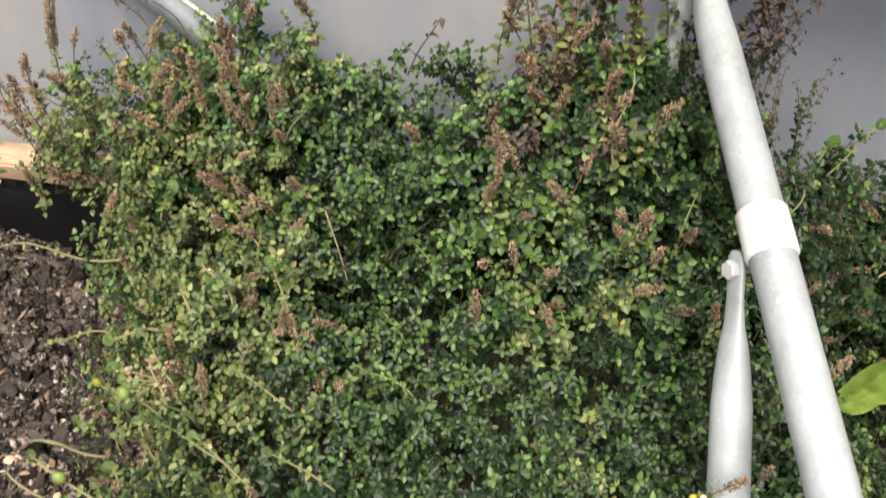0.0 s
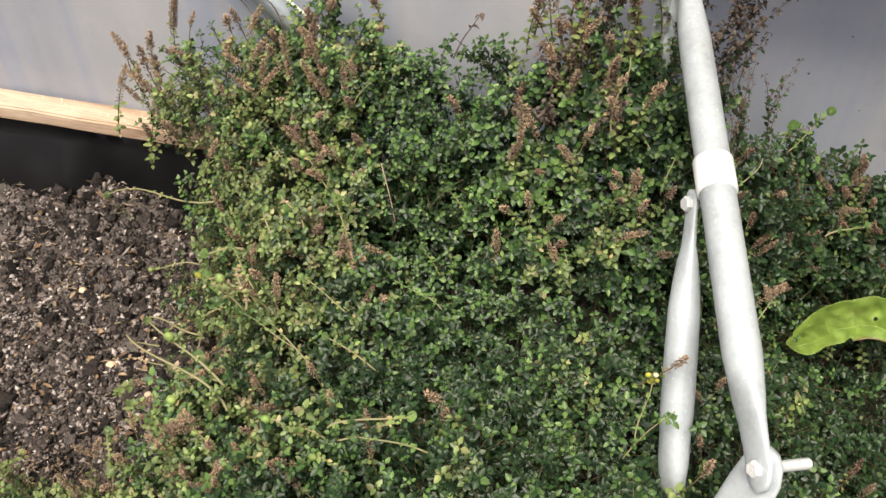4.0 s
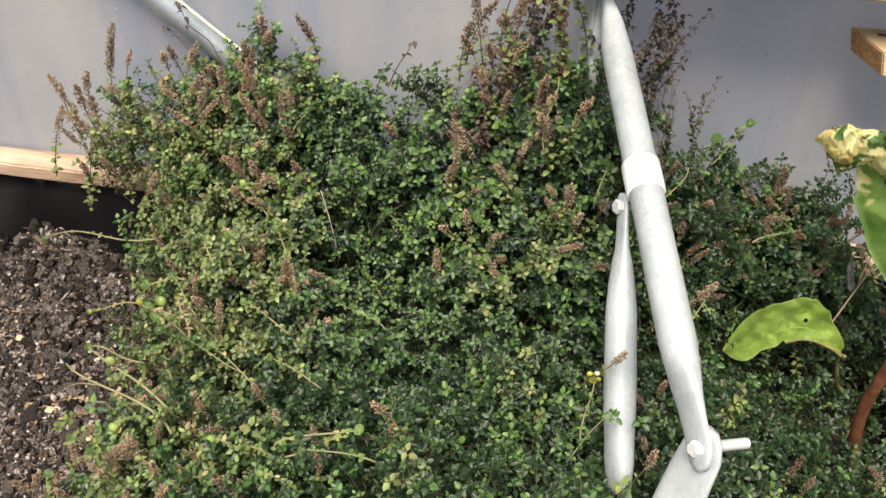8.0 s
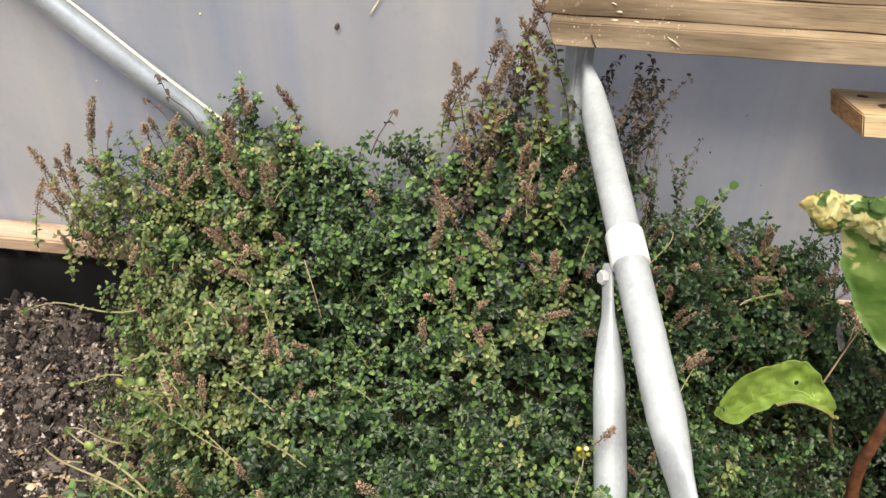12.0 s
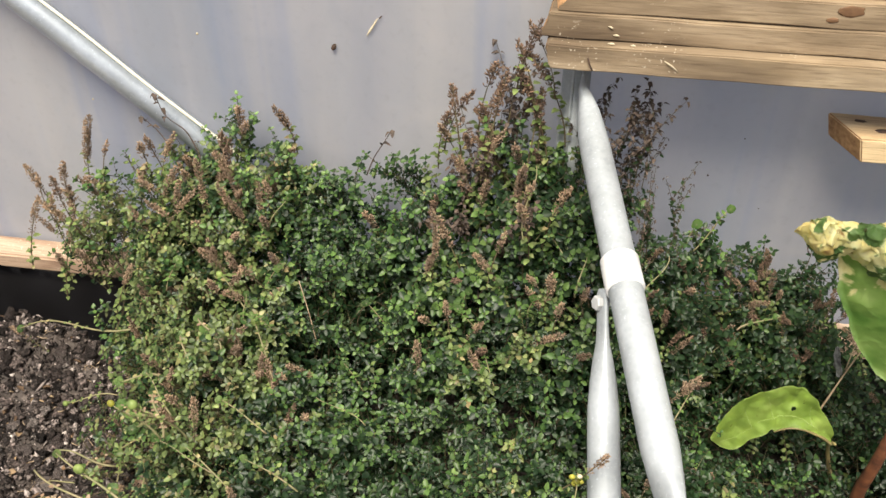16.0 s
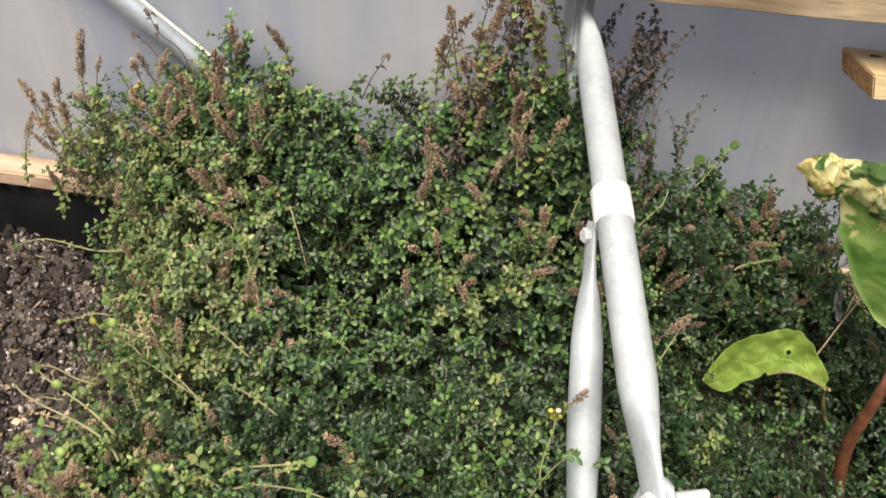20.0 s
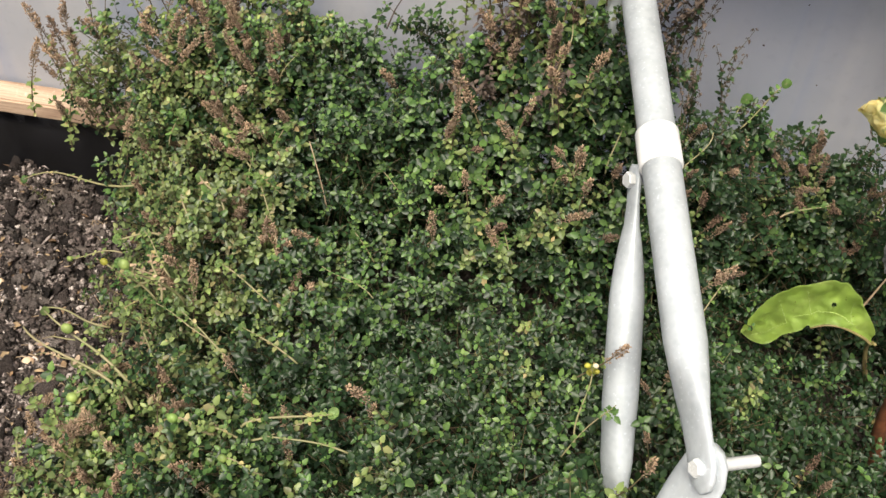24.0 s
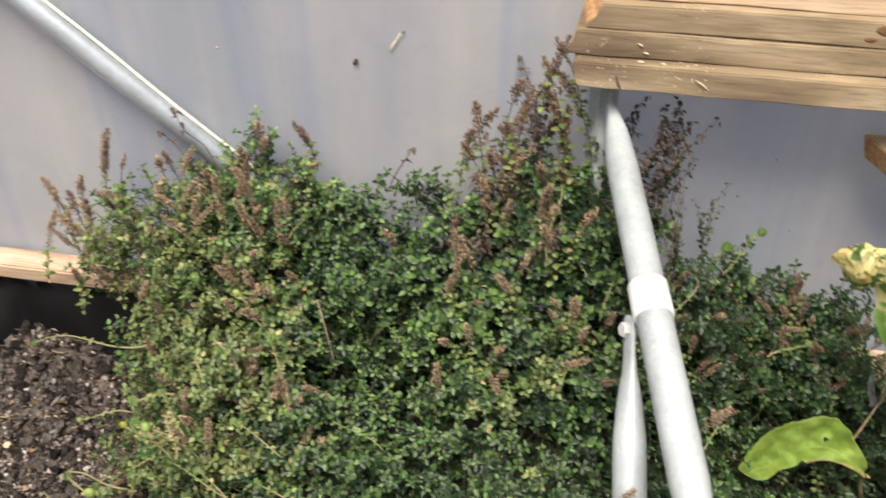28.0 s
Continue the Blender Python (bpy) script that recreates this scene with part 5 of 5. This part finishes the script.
def blade(low, top, nv):
    """A leaf half spread between its rib and its margin, puckered between veins, nibbled at the rim and pierced once."""
    bm = bmesh.new()
    g = []
    n = len(low)
    for i in range(n):
        t = i / (n - 1)
        row = []
        for j in range(nv + 1):
            u = j / nv
            a = low[i]
            if 0.555 < t < 0.60:
                a = a.lerp(top[i], 0.10 * (1 - abs(t - 0.577) / 0.023))
            p = a.lerp(top[i], u)
            bulge = 0.010 * math.sin(math.pi * u) * math.sin(math.pi * t)
            p = p + Vector((0, 0.6, -0.5)) * bulge
            p += Vector((0.2, -0.8, 0.5)) * (0.0042 * noise.noise(p * 55) + 0.0018 * noise.noise(p * 140) + 0.0020 * math.sin(t * 26 + u * 5) * u)
            p += (top[i] - a) * (0.05 * noise.noise((t * 12, u, 3)) * u * u)
            row.append(bm.verts.new(p))
        g.append(row)
    for i in range(n - 1):
        for j in range(nv):
            if (i, j) in ((28, 10), (29, 10), (28, 11), (29, 11)):
                continue
            bm.faces.new((g[i][j], g[i + 1][j], g[i + 1][j + 1], g[i][j + 1]))
    heart = g[29][11].co.copy()
    for i, j in ((28, 10), (29, 10), (30, 10), (30, 11), (30, 12), (29, 12), (28, 12), (28, 11)):
        away = g[i][j].co - heart
        g[i][j].co = heart + away.normalized() * 0.0029
    off = Vector((0, -0.0002, 0.0002))
    mid = [g[i][int(2 + 6 * (i / n) * (1 - i / n) * 4)].co + off for i in range(12, n - 4, 2)]
    veins = [mid]
    for i0 in (16, 36, 44):
        j0 = int(2 + 6 * (i0 / n) * (1 - i0 / n) * 4)
        veins.append([g[min(n - 1, i0 + int(0.55 * k))][min(nv, j0 + k)].co + off for k in range(0, max(3, nv - j0 - 2), 2)])
    bmesh.ops.solidify(bm, geom=bm.faces[:], thickness=0.0006)
    return bm, veins


def droop(near, far, nv):
    """A drooping blade spread between its two margins, cupped, puckered and slightly wavy at the rim."""
    bm = bmesh.new()
    g = []
    for a, b in zip(near, far):
        row = []
        for j in range(nv + 1):
            u = j / nv
            p = a.lerp(b, u)
            w = (b - a).length
            out = 0.10 * w * math.sin(math.pi * u) - 0.10 * w * math.exp(-((u - 0.5) / 0.06) ** 2)
            rim = abs(2 * u - 1) ** 4
            q = p + Vector((-0.3, -0.75, 0.55)) * out + noise.noise_vector(p * 45) * (0.0022 + 0.003 * rim) + noise.noise_vector(p * 120) * 0.0010
            row.append(bm.verts.new(q))
        g.append(row)
    for i in range(len(g) - 1):
        for j in range(nv):
            bm.faces.new((g[i][j], g[i + 1][j], g[i + 1][j + 1], g[i][j + 1]))
    bmesh.ops.solidify(bm, geom=bm.faces[:], thickness=0.0006)
    return bm


def roll(crest, lip, nv):
    """A leaf edge rolled over on itself: a tapering crumpled scroll between its crest and its lower lip."""
    bm = bmesh.new()
    view = Vector((-0.30, -0.75, 0.55)).normalized()
    g = []
    for a, b in zip(crest, lip):
        mid, half = (a + b) / 2, (a - b) / 2
        row = []
        for j in range(nv + 1):
            w = math.pi * (1.75 * j / nv - 0.1)
            k = 1.0 if w < math.pi else 1.0 - 0.45 * (w / math.pi - 1)
            p = mid + half * (math.cos(w) * k) + view * (math.sin(w) * k * half.length * 0.8)
            row.append(bm.verts.new(p + noise.noise_vector(p * 60) * 0.0060 + noise.noise_vector(p * 150) * 0.0042 + noise.noise_vector(p * 330) * 0.0012))
        g.append(row)
    for i in range(len(g) - 1):
        for j in range(nv):
            bm.faces.new((g[i][j], g[i + 1][j], g[i + 1][j + 1], g[i][j + 1]))
    bmesh.ops.solidify(bm, geom=bm.faces[:], thickness=0.0006)
    return bm


def build_chard():
    base = Vector((0.54, 0.53, 0.31))
    c = empty("chard_plant", base, "chard plant with one green leaf and one withered yellow leaf", "plant")
    low = spline([(0.440, 0.556, 0.531), (0.430, 0.555, 0.540), (0.418, 0.554, 0.547), (0.404, 0.553, 0.553), (0.390, 0.552, 0.555), (0.378, 0.552, 0.550), (0.365, 0.553, 0.538), (0.351, 0.553, 0.527), (0.337, 0.555, 0.505), (0.322, 0.556, 0.501), (0.305, 0.558, 0.511)], 60)
    top = spline([(0.4405, 0.557, 0.536), (0.438, 0.559, 0.549), (0.429, 0.561, 0.566), (0.418, 0.563, 0.580), (0.406, 0.565, 0.595), (0.392, 0.566, 0.608), (0.377, 0.566, 0.609), (0.359, 0.566, 0.598), (0.340, 0.565, 0.588), (0.321, 0.563, 0.565), (0.3045, 0.559, 0.514)], 60)
    low, top = ([p + Vector((-0.0045, 0, 0)) for p in edge] for edge in (low, top))
    bm, veins = blade(low, top, 22)
    lf = local(part("leaf", bm, M_CHARD, None, "bright green chard leaf with a small hole"), c)
    local(part("midrib", pipe([p + Vector((0, -0.0006, -0.0004)) for p in low[:34]], 0.0018, 0.0008, 8), M_RIB, None, "brownish midrib"), lf)
    for k, v in enumerate(veins):
        local(part("vein", pipe(v, 0.0004 if k == 0 else 0.0003, 0.00015, 6), M_VEIN, None, "pale vein"), lf)
    st = bezier((0.440, 0.556, 0.531), (0.442, 0.600, 0.500), (0.46, 0.62, 0.42), base + Vector((-0.01, 0.01, -0.01)), 12)
    local(part("stalk", pipe(st, 0.0017, 0.004, 10), M_RIB), c)
    # withered leaf: a drooping blade and its rolled tip
    near = spline([(0.488, 0.535, 0.628), (0.450, 0.560, 0.654), (0.425, 0.563, 0.685), (0.400, 0.565, 0.728), (0.384, 0.566, 0.768), (0.379, 0.567, 0.795), (0.380, 0.568, 0.815), (0.392, 0.568, 0.832), (0.410, 0.568, 0.840)], 44)
    far = spline([(0.492, 0.533, 0.632), (0.530, 0.535, 0.690), (0.550, 0.535, 0.740), (0.555, 0.535, 0.780), (0.545, 0.540, 0.820), (0.520, 0.545, 0.845), (0.490, 0.550, 0.855), (0.460, 0.555, 0.855), (0.430, 0.562, 0.848)], 44)
    l2 = local(part("leaf", droop(near, far, 22), M_TURNING, None, "yellowing green chard leaf, drooping"), c)
    rib2 = [p.lerp(q, 0.5) + Vector((0, 0.004, 0)) for p, q in zip(near, far)]
    local(part("midrib", pipe(rib2, 0.0035, 0.0012, 8), M_RIB), l2)
    crest = spline([(0.326, 0.553, 0.835), (0.335, 0.554, 0.847), (0.352, 0.555, 0.854), (0.367, 0.555, 0.849), (0.383, 0.555, 0.848), (0.403, 0.555, 0.850), (0.440, 0.553, 0.850), (0.480, 0.550, 0.838)], 100)
    lip = spline([(0.328, 0.553, 0.832), (0.341, 0.554, 0.816), (0.358, 0.555, 0.800), (0.370, 0.555, 0.803), (0.380, 0.555, 0.806), (0.400, 0.555, 0.798), (0.425, 0.553, 0.782), (0.470, 0.550, 0.760)], 100)
    local(part("rolled_tip", roll(crest, lip, 48), M_CURL, None, "rolled and crumpled yellow leaf tip"), l2)
    st2 = bezier((0.490, 0.534, 0.632), (0.470, 0.512, 0.625), (0.470, 0.506, 0.58), (0.468, 0.514, 0.525), 14) + bezier((0.468, 0.514, 0.525), (0.466, 0.522, 0.47), (0.485, 0.535, 0.38), base + Vector((-0.03, -0.01, -0.01)), 8)[1:]
    local(part("stalk", pipe(st2, 0.0045, 0.0085, 12), M_STALK, None, "red-brown chard stalk"), c)
    st3 = bezier((0.56, 0.47, 0.72), (0.555, 0.49, 0.60), (0.548, 0.515, 0.45), base + Vector((0.01, -0.01, -0.01)), 14)
    local(part("stalk", pipe(st3, 0.006, 0.011, 12), M_STALK, None, "red-brown chard stalk"), c)
    # this stalk's leaf is out of view, added to shade the thyme beside it
    rib4 = bezier((0.56, 0.47, 0.715), (0.57, 0.46, 0.80), (0.60, 0.47, 0.88), (0.66, 0.50, 0.90), 20)
    local(part("leaf", leaf_sheet(rib4, 0.07, (0.75, -0.55, 0.1), 40, 20, 0.006, 0.2, 12), M_CHARD, None, "green chard leaf"), c)
    td = bezier((0.346, 0.548, 0.826), (0.337, 0.545, 0.827), (0.335, 0.543, 0.818), (0.342, 0.541, 0.815), 8)
    local(part("tendril", pipe(td, 0.0006, 0.0005, 5), M_SPECK, None, "dark hooked dry shred"), c)


build_chard()


# ---- long stems, dry twigs and fragments ----
def round_leaf(at, r, nrm, mat, name, parent, label=""):
    bm = bmesh.new()
    q = np.array(frame_of(Vector(nrm), random.uniform(0, 6.28)))
    rim = []
    for k in range(14):
        w = 2 * math.pi * k / 14
        s = r * (1 + 0.14 * math.cos(w) + random.uniform(-0.05, 0.05))
        rim.append(bm.verts.new(Vector(at) + Vector(q @ np.array((s * math.sin(w) * 0.85, s * math.cos(w), 0.25 * r * math.sin(w) ** 2)))))
    hub = bm.verts.new(Vector(at) - Vector(nrm).normalized() * 0.1 * r)
    for k in range(14):
        bm.faces.new((hub, rim[k], rim[(k + 1) % 14]))
    bmesh.ops.solidify(bm, geom=bm.faces[:], thickness=0.0004)
    return part(name, bm, mat, parent, label)


M_YELLOW = leaf_material("yellow_leaf", [(0.0, (0.42, 0.40, 0.06)), (1.0, (0.52, 0.48, 0.10))])


def runner(a, b, sag, r=0.0013, leaf=None, leafy=M_PALE):
    a, b = Vector(a), Vector(b)
    ln = (b - a).length
    side = Vector((random.uniform(-1, 1), random.uniform(-1, 1), 0)) * 0.22 * ln
    pts = bezier(a, a.lerp(b, 0.3) + Vector((0, 0, sag)) + side, a.lerp(b, 0.7) + Vector((0, 0, sag)) - side * 0.7, b, 12)
    r *= 0.8
    st = local(part("runner", pipe(pts, r, r * 0.6, 6), M_RUNNER, None, "bare pale thyme runner"), bush)
    V, F, off = [], [], 0
    for k in range(2, 12):
        if random.random() < 0.55:
            for sd in (0, 1):
                z = random.uniform(0.0045, 0.0075)
                lv = turned(leaf_points(z, z * 0.7, 0.25, 0.2), k * 1.6 + sd * math.pi + random.uniform(-0.4, 0.4), random.uniform(0.0, 0.6))
                V.append(lv + np.array(pts[k])), F.append(LEAF_TRIS + off)
                off += 8
    if V and leafy:
        lv = finish("leaves", tri_mesh("leaves", np.concatenate(V), np.concatenate(F)), leafy)
        lv.parent = st
    if leaf:
        lf = round_leaf(b, leaf[0], (random.uniform(-0.3, 0.3), -0.5, 0.8), leaf[1], "leaf", None)
        lf.parent = st
    return st


random.seed(5)
M_ROUND = leaf_material("round_leaf", [(0.0, (0.16, 0.25, 0.10)), (0.6, (0.22, 0.32, 0.13)), (1.0, (0.30, 0.38, 0.14))])


def bud(at, r, mat, st, label="round green leaf bud"):
    bm = bmesh.new()
    bmesh.ops.create_icosphere(bm, subdivisions=2, radius=r)
    for v in bm.verts:
        k = 1 + 0.10 * noise.noise(v.co * 260 + Vector(at) * 40)
        v.co = Vector((v.co.x * k, v.co.y * k * 0.8, v.co.z * k)) + Vector(at)
    ob = part("bud", bm, mat, None, label)
    ob.parent = st


def bud_runner(tip, back, r, mat, thick=0.0013):
    """A short runner that ends in a round bud."""
    tip, back = Vector(tip), Vector(back)
    st = runner(back, tip, 0.006, thick, None, M_OLIVE)
    bud(tip, r, mat, st)


bud_runner((-0.313, 0.361, 0.680), (-0.278, 0.388, 0.600), 0.0060, M_ROUND, 0.0016)
bud_runner((-0.356, 0.388, 0.645), (-0.312, 0.392, 0.590), 0.0042, M_YELLOW, 0.0014)
bud_runner((-0.561, 0.573, 0.409), (-0.490, 0.590, 0.420), 0.0045, M_ROUND, 0.0014)
stout = runner((-0.280, 0.272, 0.620), (-0.378, 0.313, 0.650), 0.004, 0.0019, (0.005, M_OLIVE), M_OLIVE)
bud((-0.345, 0.296, 0.653), 0.0058, M_ROUND, stout)
runner((-0.275, 0.258, 0.600), (-0.409, 0.311, 0.620), 0.008, 0.0020, None, M_DRY)
runner((-0.345, 0.350, 0.590), (-0.403, 0.342, 0.615), 0.006, 0.0016, None, None)
bud_runner((-0.360, 0.304, 0.585), (-0.335, 0.290, 0.575), 0.0055, M_OLIVE, 0.0016)
bud_runner((-0.284, 0.296, 0.588), (-0.338, 0.294, 0.590), 0.0050, M_ROUND, 0.0018)
bud_runner((-0.344, 0.266, 0.585), (-0.330, 0.285, 0.580), 0.0058, M_ROUND, 0.0015)
bud_runner((-0.303, 0.234, 0.585), (-0.275, 0.224, 0.575), 0.0040, M_ROUND, 0.0013)
bud_runner((-0.229, 0.250, 0.612), (-0.190, 0.249, 0.600), 0.0055, M_PALE, 0.0018)
bud_runner((-0.193, 0.249, 0.610), (-0.165, 0.252, 0.595), 0.0052, M_ROUND, 0.0016)
bud_runner((-0.239, 0.205, 0.612), (-0.215, 0.215, 0.590), 0.0068, M_PALE, 0.0015)
bud_runner((-0.170, 0.221, 0.612), (-0.135, 0.222, 0.595), 0.0045, M_ROUND, 0.0014)
runner((-0.170, 0.262, 0.600), (-0.090, 0.288, 0.610), 0.006, 0.0018, (0.006, M_ROUND), M_OLIVE)
runner((-0.158, 0.250, 0.600), (-0.098, 0.280, 0.608), 0.004, 0.0014, None, M_OLIVE)
for a, b in (((-0.213, 0.340, 0.585), (-0.274, 0.370, 0.612)), ((-0.202, 0.420, 0.588), (-0.259, 0.438, 0.615)), ((-0.146, 0.349, 0.590), (-0.205, 0.364, 0.612)), ((-0.318, 0.432, 0.585), (-0.357, 0.467, 0.612))):
    runner(a, b, 0.006, 0.0013, (0.005, M_ROUND), M_OLIVE)
bud_runner((-0.250, 0.545, 0.635), (-0.215, 0.49, 0.600), 0.0048, M_ROUND)
bud_runner((-0.385, 0.650, 0.63), (-0.33, 0.60, 0.615), 0.0046, M_ROUND)
bud_runner((-0.415, 0.595, 0.60), (-0.355, 0.57, 0.60), 0.0042, M_PALE)
bud_runner((-0.310, 0.600, 0.655), (-0.27, 0.57, 0.63), 0.0046, M_ROUND)
runner((-0.45, 0.63, 0.52), (-0.665, 0.665, 0.452), 0.012, 0.0020, (0.006, M_PALE), M_OLIVE)
runner((-0.48, 0.44, 0.42), (-0.545, 0.455, 0.385), 0.008, 0.0014, None, None)
runner((-0.45, 0.40, 0.44), (-0.53, 0.42, 0.40), 0.010, 0.0012, None, M_DRY)
runner((-0.24, 0.36, 0.585), (-0.315, 0.385, 0.60), 0.004, 0.0010, (0.005, M_PALE))
runner((-0.10, 0.46, 0.575), (-0.16, 0.475, 0.595), 0.004, 0.0009)
runner((-0.06, 0.24, 0.63), (-0.13, 0.235, 0.64), 0.006, 0.0013, (0.005, M_PALE))
runner((0.215, 0.42, 0.635), (0.243, 0.462, 0.686), 0.004, 0.0012, (0.0030, M_PALE))
flower = runner((0.13, 0.30, 0.62), (0.133, 0.341, 0.677), 0.004, 0.0012, (0.0048, M_YELLOW))
for dx, dz, r, m in ((-0.004, 0.004, 0.0030, M_YELLOW), (0.003, 0.006, 0.0026, M_HUSK), (-0.001, -0.005, 0.0034, M_YELLOW), (0.005, -0.002, 0.0026, M_YELLOW)):
    bud((0.133 + dx, 0.340, 0.677 + dz), r, m, flower, "dry yellowish flower bud")
strut_shoot = runner((0.120, 0.29, 0.61), (0.158, 0.314, 0.668), 0.012, 0.0010, None, M_YOUNG)
for k, (dx, dz, turn) in enumerate(((0.0, 0.0, 0.3), (0.007, 0.001, 1.9), (-0.006, -0.002, 4.0))):
    v, f, mi = GREEN[k + 2]
    keep = v[:, 2] > v[:, 2].max() - 0.012
    rot = np.array(frame_of(Vector((0.3 * (k - 1), -0.6, 0.75)), turn))
    me = tri_mesh("leaves", (v - (0, 0, v[:, 2].max())) @ rot.T * 0.9 + (0.160 + dx, 0.312, 0.672 + dz), f[keep[f].all(axis=1)])
    finish("leaves", me, M_YOUNG, strut_shoot)
runner((0.31, 0.61, 0.645), (0.36, 0.63, 0.655), 0.003, 0.0014)
runner((0.12, 0.585, 0.69), (0.13, 0.61, 0.735), 0.006, 0.0012, (0.005, M_PALE))
runner((0.055, 0.63, 0.73), (0.062, 0.68, 0.80), 0.006, 0.0013)
runner((0.19, 0.58, 0.68), (0.22, 0.62, 0.735), 0.004, 0.0012)
runner((0.255, 0.68, 0.70), (0.291, 0.70, 0.752), 0.004, 0.0011, (0.006, M_PALE))
runner((0.235, 0.68, 0.68), (0.256, 0.70, 0.725), 0.003, 0.0011, (0.007, M_PALE))
for k in range(26):
    x = random.uniform(-0.42, 0.12)
    y = random.uniform(0.50, 0.68)
    z = mound(x, y) + lumps(x, y)
    runner((x, y, z - 0.015), (x + random.uniform(-0.03, 0.03), y + random.uniform(-0.01, 0.03), z + random.uniform(0.008, 0.022)), 0.004, 0.0009, (random.uniform(0.0045, 0.0065), random.choice((M_PALE, M_ROUND, M_ROUND, M_PALE, M_LEAF))))

for k in range(24):
    x, y = random.uniform(-0.50, -0.28), random.uniform(0.28, 0.56)
    w = random.uniform(1.6, 4.4)
    z = mound(x, y) + lumps(x, y)
    runner((x - 0.01 * math.cos(w), y - 0.01 * math.sin(w), z - 0.012), (x + 0.04 * math.cos(w), y + 0.035 * math.sin(w), z + random.uniform(-0.01, 0.022)), 0.008, random.uniform(0.0013, 0.0022), (random.uniform(0.005, 0.0078), random.choice((M_ROUND, M_ROUND, M_PALE))), random.choice((M_OLIVE, M_DRY)))

straw = tagged(part("dry_straw", pipe(bezier((-0.190, 0.585, 0.565), (-0.196, 0.592, 0.60), (-0.203, 0.60, 0.62), (-0.215, 0.615, 0.645), 8), 0.0009, 0.0006, 6), M_STRAW), "bent pale dry straw caught in the leaves", "straw")


def build_twig():
    t = empty("dry_twig", (0.425, 0.60, 0.54), "dead grey-brown twig with a shrivelled grey leaf", "twig")
    local(part("stem", pipe(bezier((0.425, 0.60, 0.53), (0.44, 0.61, 0.57), (0.45, 0.625, 0.595), (0.475, 0.645, 0.628), 10), 0.0013, 0.0008, 8), M_STRAW), t)
    local(part("branch", pipe(bezier((0.447, 0.620, 0.592), (0.452, 0.632, 0.612), (0.456, 0.64, 0.62), (0.462, 0.645, 0.628), 6), 0.0009, 0.0006, 6), M_STRAW), t)
    bm = leaf_sheet(bezier((0.443, 0.615, 0.585), (0.440, 0.62, 0.60), (0.436, 0.63, 0.604), (0.434, 0.636, 0.610), 8), 0.0036, (0.9, -0.2, 0.2), 14, 8, 0.005, 0.9, 8, 0.65, 0.006)
    local(part("dry_leaf", bm, M_WEB, None, "shrivelled grey leaf"), t)


build_twig()


def fragment(x, z, r, mat, label, stretch=1.0, tilt=0.0):
    bm = bmesh.new()
    bmesh.ops.create_icosphere(bm, subdivisions=2, radius=r)
    for v in bm.verts:
        v.co *= 1 + 0.35 * noise.noise(v.co * 700 + Vector((x * 50, z * 50, 0)))
        v.co = Matrix.Rotation(tilt, 3, "Y") @ Vector((v.co.x, v.co.y * 0.5, v.co.z * stretch))
        v.co += Vector((x, WALL_Y - 0.003, z))
    tagged(part("fragment", bm, mat), label, "debris", "fragments stuck to the film")


fragment(-0.201, 0.871, 0.0032, M_SPECK, "dark dry plant fragment stuck to the film", 1.5, 0.4)
fragment(-0.152, 0.900, 0.0015, M_HUSK, "thin pale bent husk stuck to the film", 9.0, 0.55)
fragment(-0.141, 0.914, 0.0010, M_SPECK, "dark end of a dry husk on the film", 3.0, 0.75)
fragment(-0.376, 0.875, 0.0018, M_HUSK, "tiny pale fleck on the film")
fragment(-0.540, 0.768, 0.0014, M_HUSK, "tiny pale fleck on the film")
fragment(0.274, 0.733, 0.0013, M_SPECK, "small dark fleck on the film")
fragment(0.216, 0.772, 0.0011, M_SPECK, "small dark fleck on the film", 2.0, 1.0)
fragment(0.308, 0.790, 0.0010, M_SPECK, "small dark fleck on the film")
fragment(0.345, 0.690, 0.0009, M_SPECK, "small dark fleck on the film")


def pebble(x, y, r, k):
    bm = bmesh.new()
    bmesh.ops.create_icosphere(bm, subdivisions=2, radius=r)
    for v in bm.verts:
        v.co = v.co * (1 + 0.25 * noise.noise(v.co * 90 + Vector((k, 0, 0))))
        v.co.z *= 0.6
        v.co += Vector((x, y, soil_z(x, y) + r * 0.35))
    tagged(part("pebble", bm, M_PEBBLE), "pale tan stone lying on the soil", "pebble", "stones on the soil")


for k, (x, y, r) in enumerate(((-0.593, 0.462, 0.009), (-0.66, 0.50, 0.006), (-0.63, 0.41, 0.005), (-0.70, 0.58, 0.006), (-0.56, 0.53, 0.0045), (-0.52, 0.43, 0.005))):
    pebble(x, y, r, k)


def leaf_scraps():
    """Curled brown leaf and bark scraps lying on the soil."""
    rng = np.random.default_rng(44)
    V, F, off = [], [], 0
    for k in range(150):
        x, y = rng.uniform(-0.82, -0.42), rng.uniform(0.24, 0.73)
        if x > edge_x(y) + 0.03:
            continue
        s = rng.uniform(0.006, 0.016)
        lv = turned(leaf_points(s, s * rng.uniform(0.3, 0.7), rng.uniform(0.4, 1.2), rng.uniform(-0.3, 0.4)), rng.uniform(0, 6.28), rng.uniform(-0.3, 0.4), rng.uniform(-0.4, 0.4))
        V.append(lv + (x, y, soil_z(x, y) + 0.008)), F.append(LEAF_TRIS + off)
        off += 8
    ob = finish("leaf_scraps", tri_mesh("leaf_scraps", np.concatenate(V), np.concatenate(F)), M_SCRAP, soil)
    tagged(ob, "curled brown leaf and bark scraps", kind="stuff")


leaf_scraps()
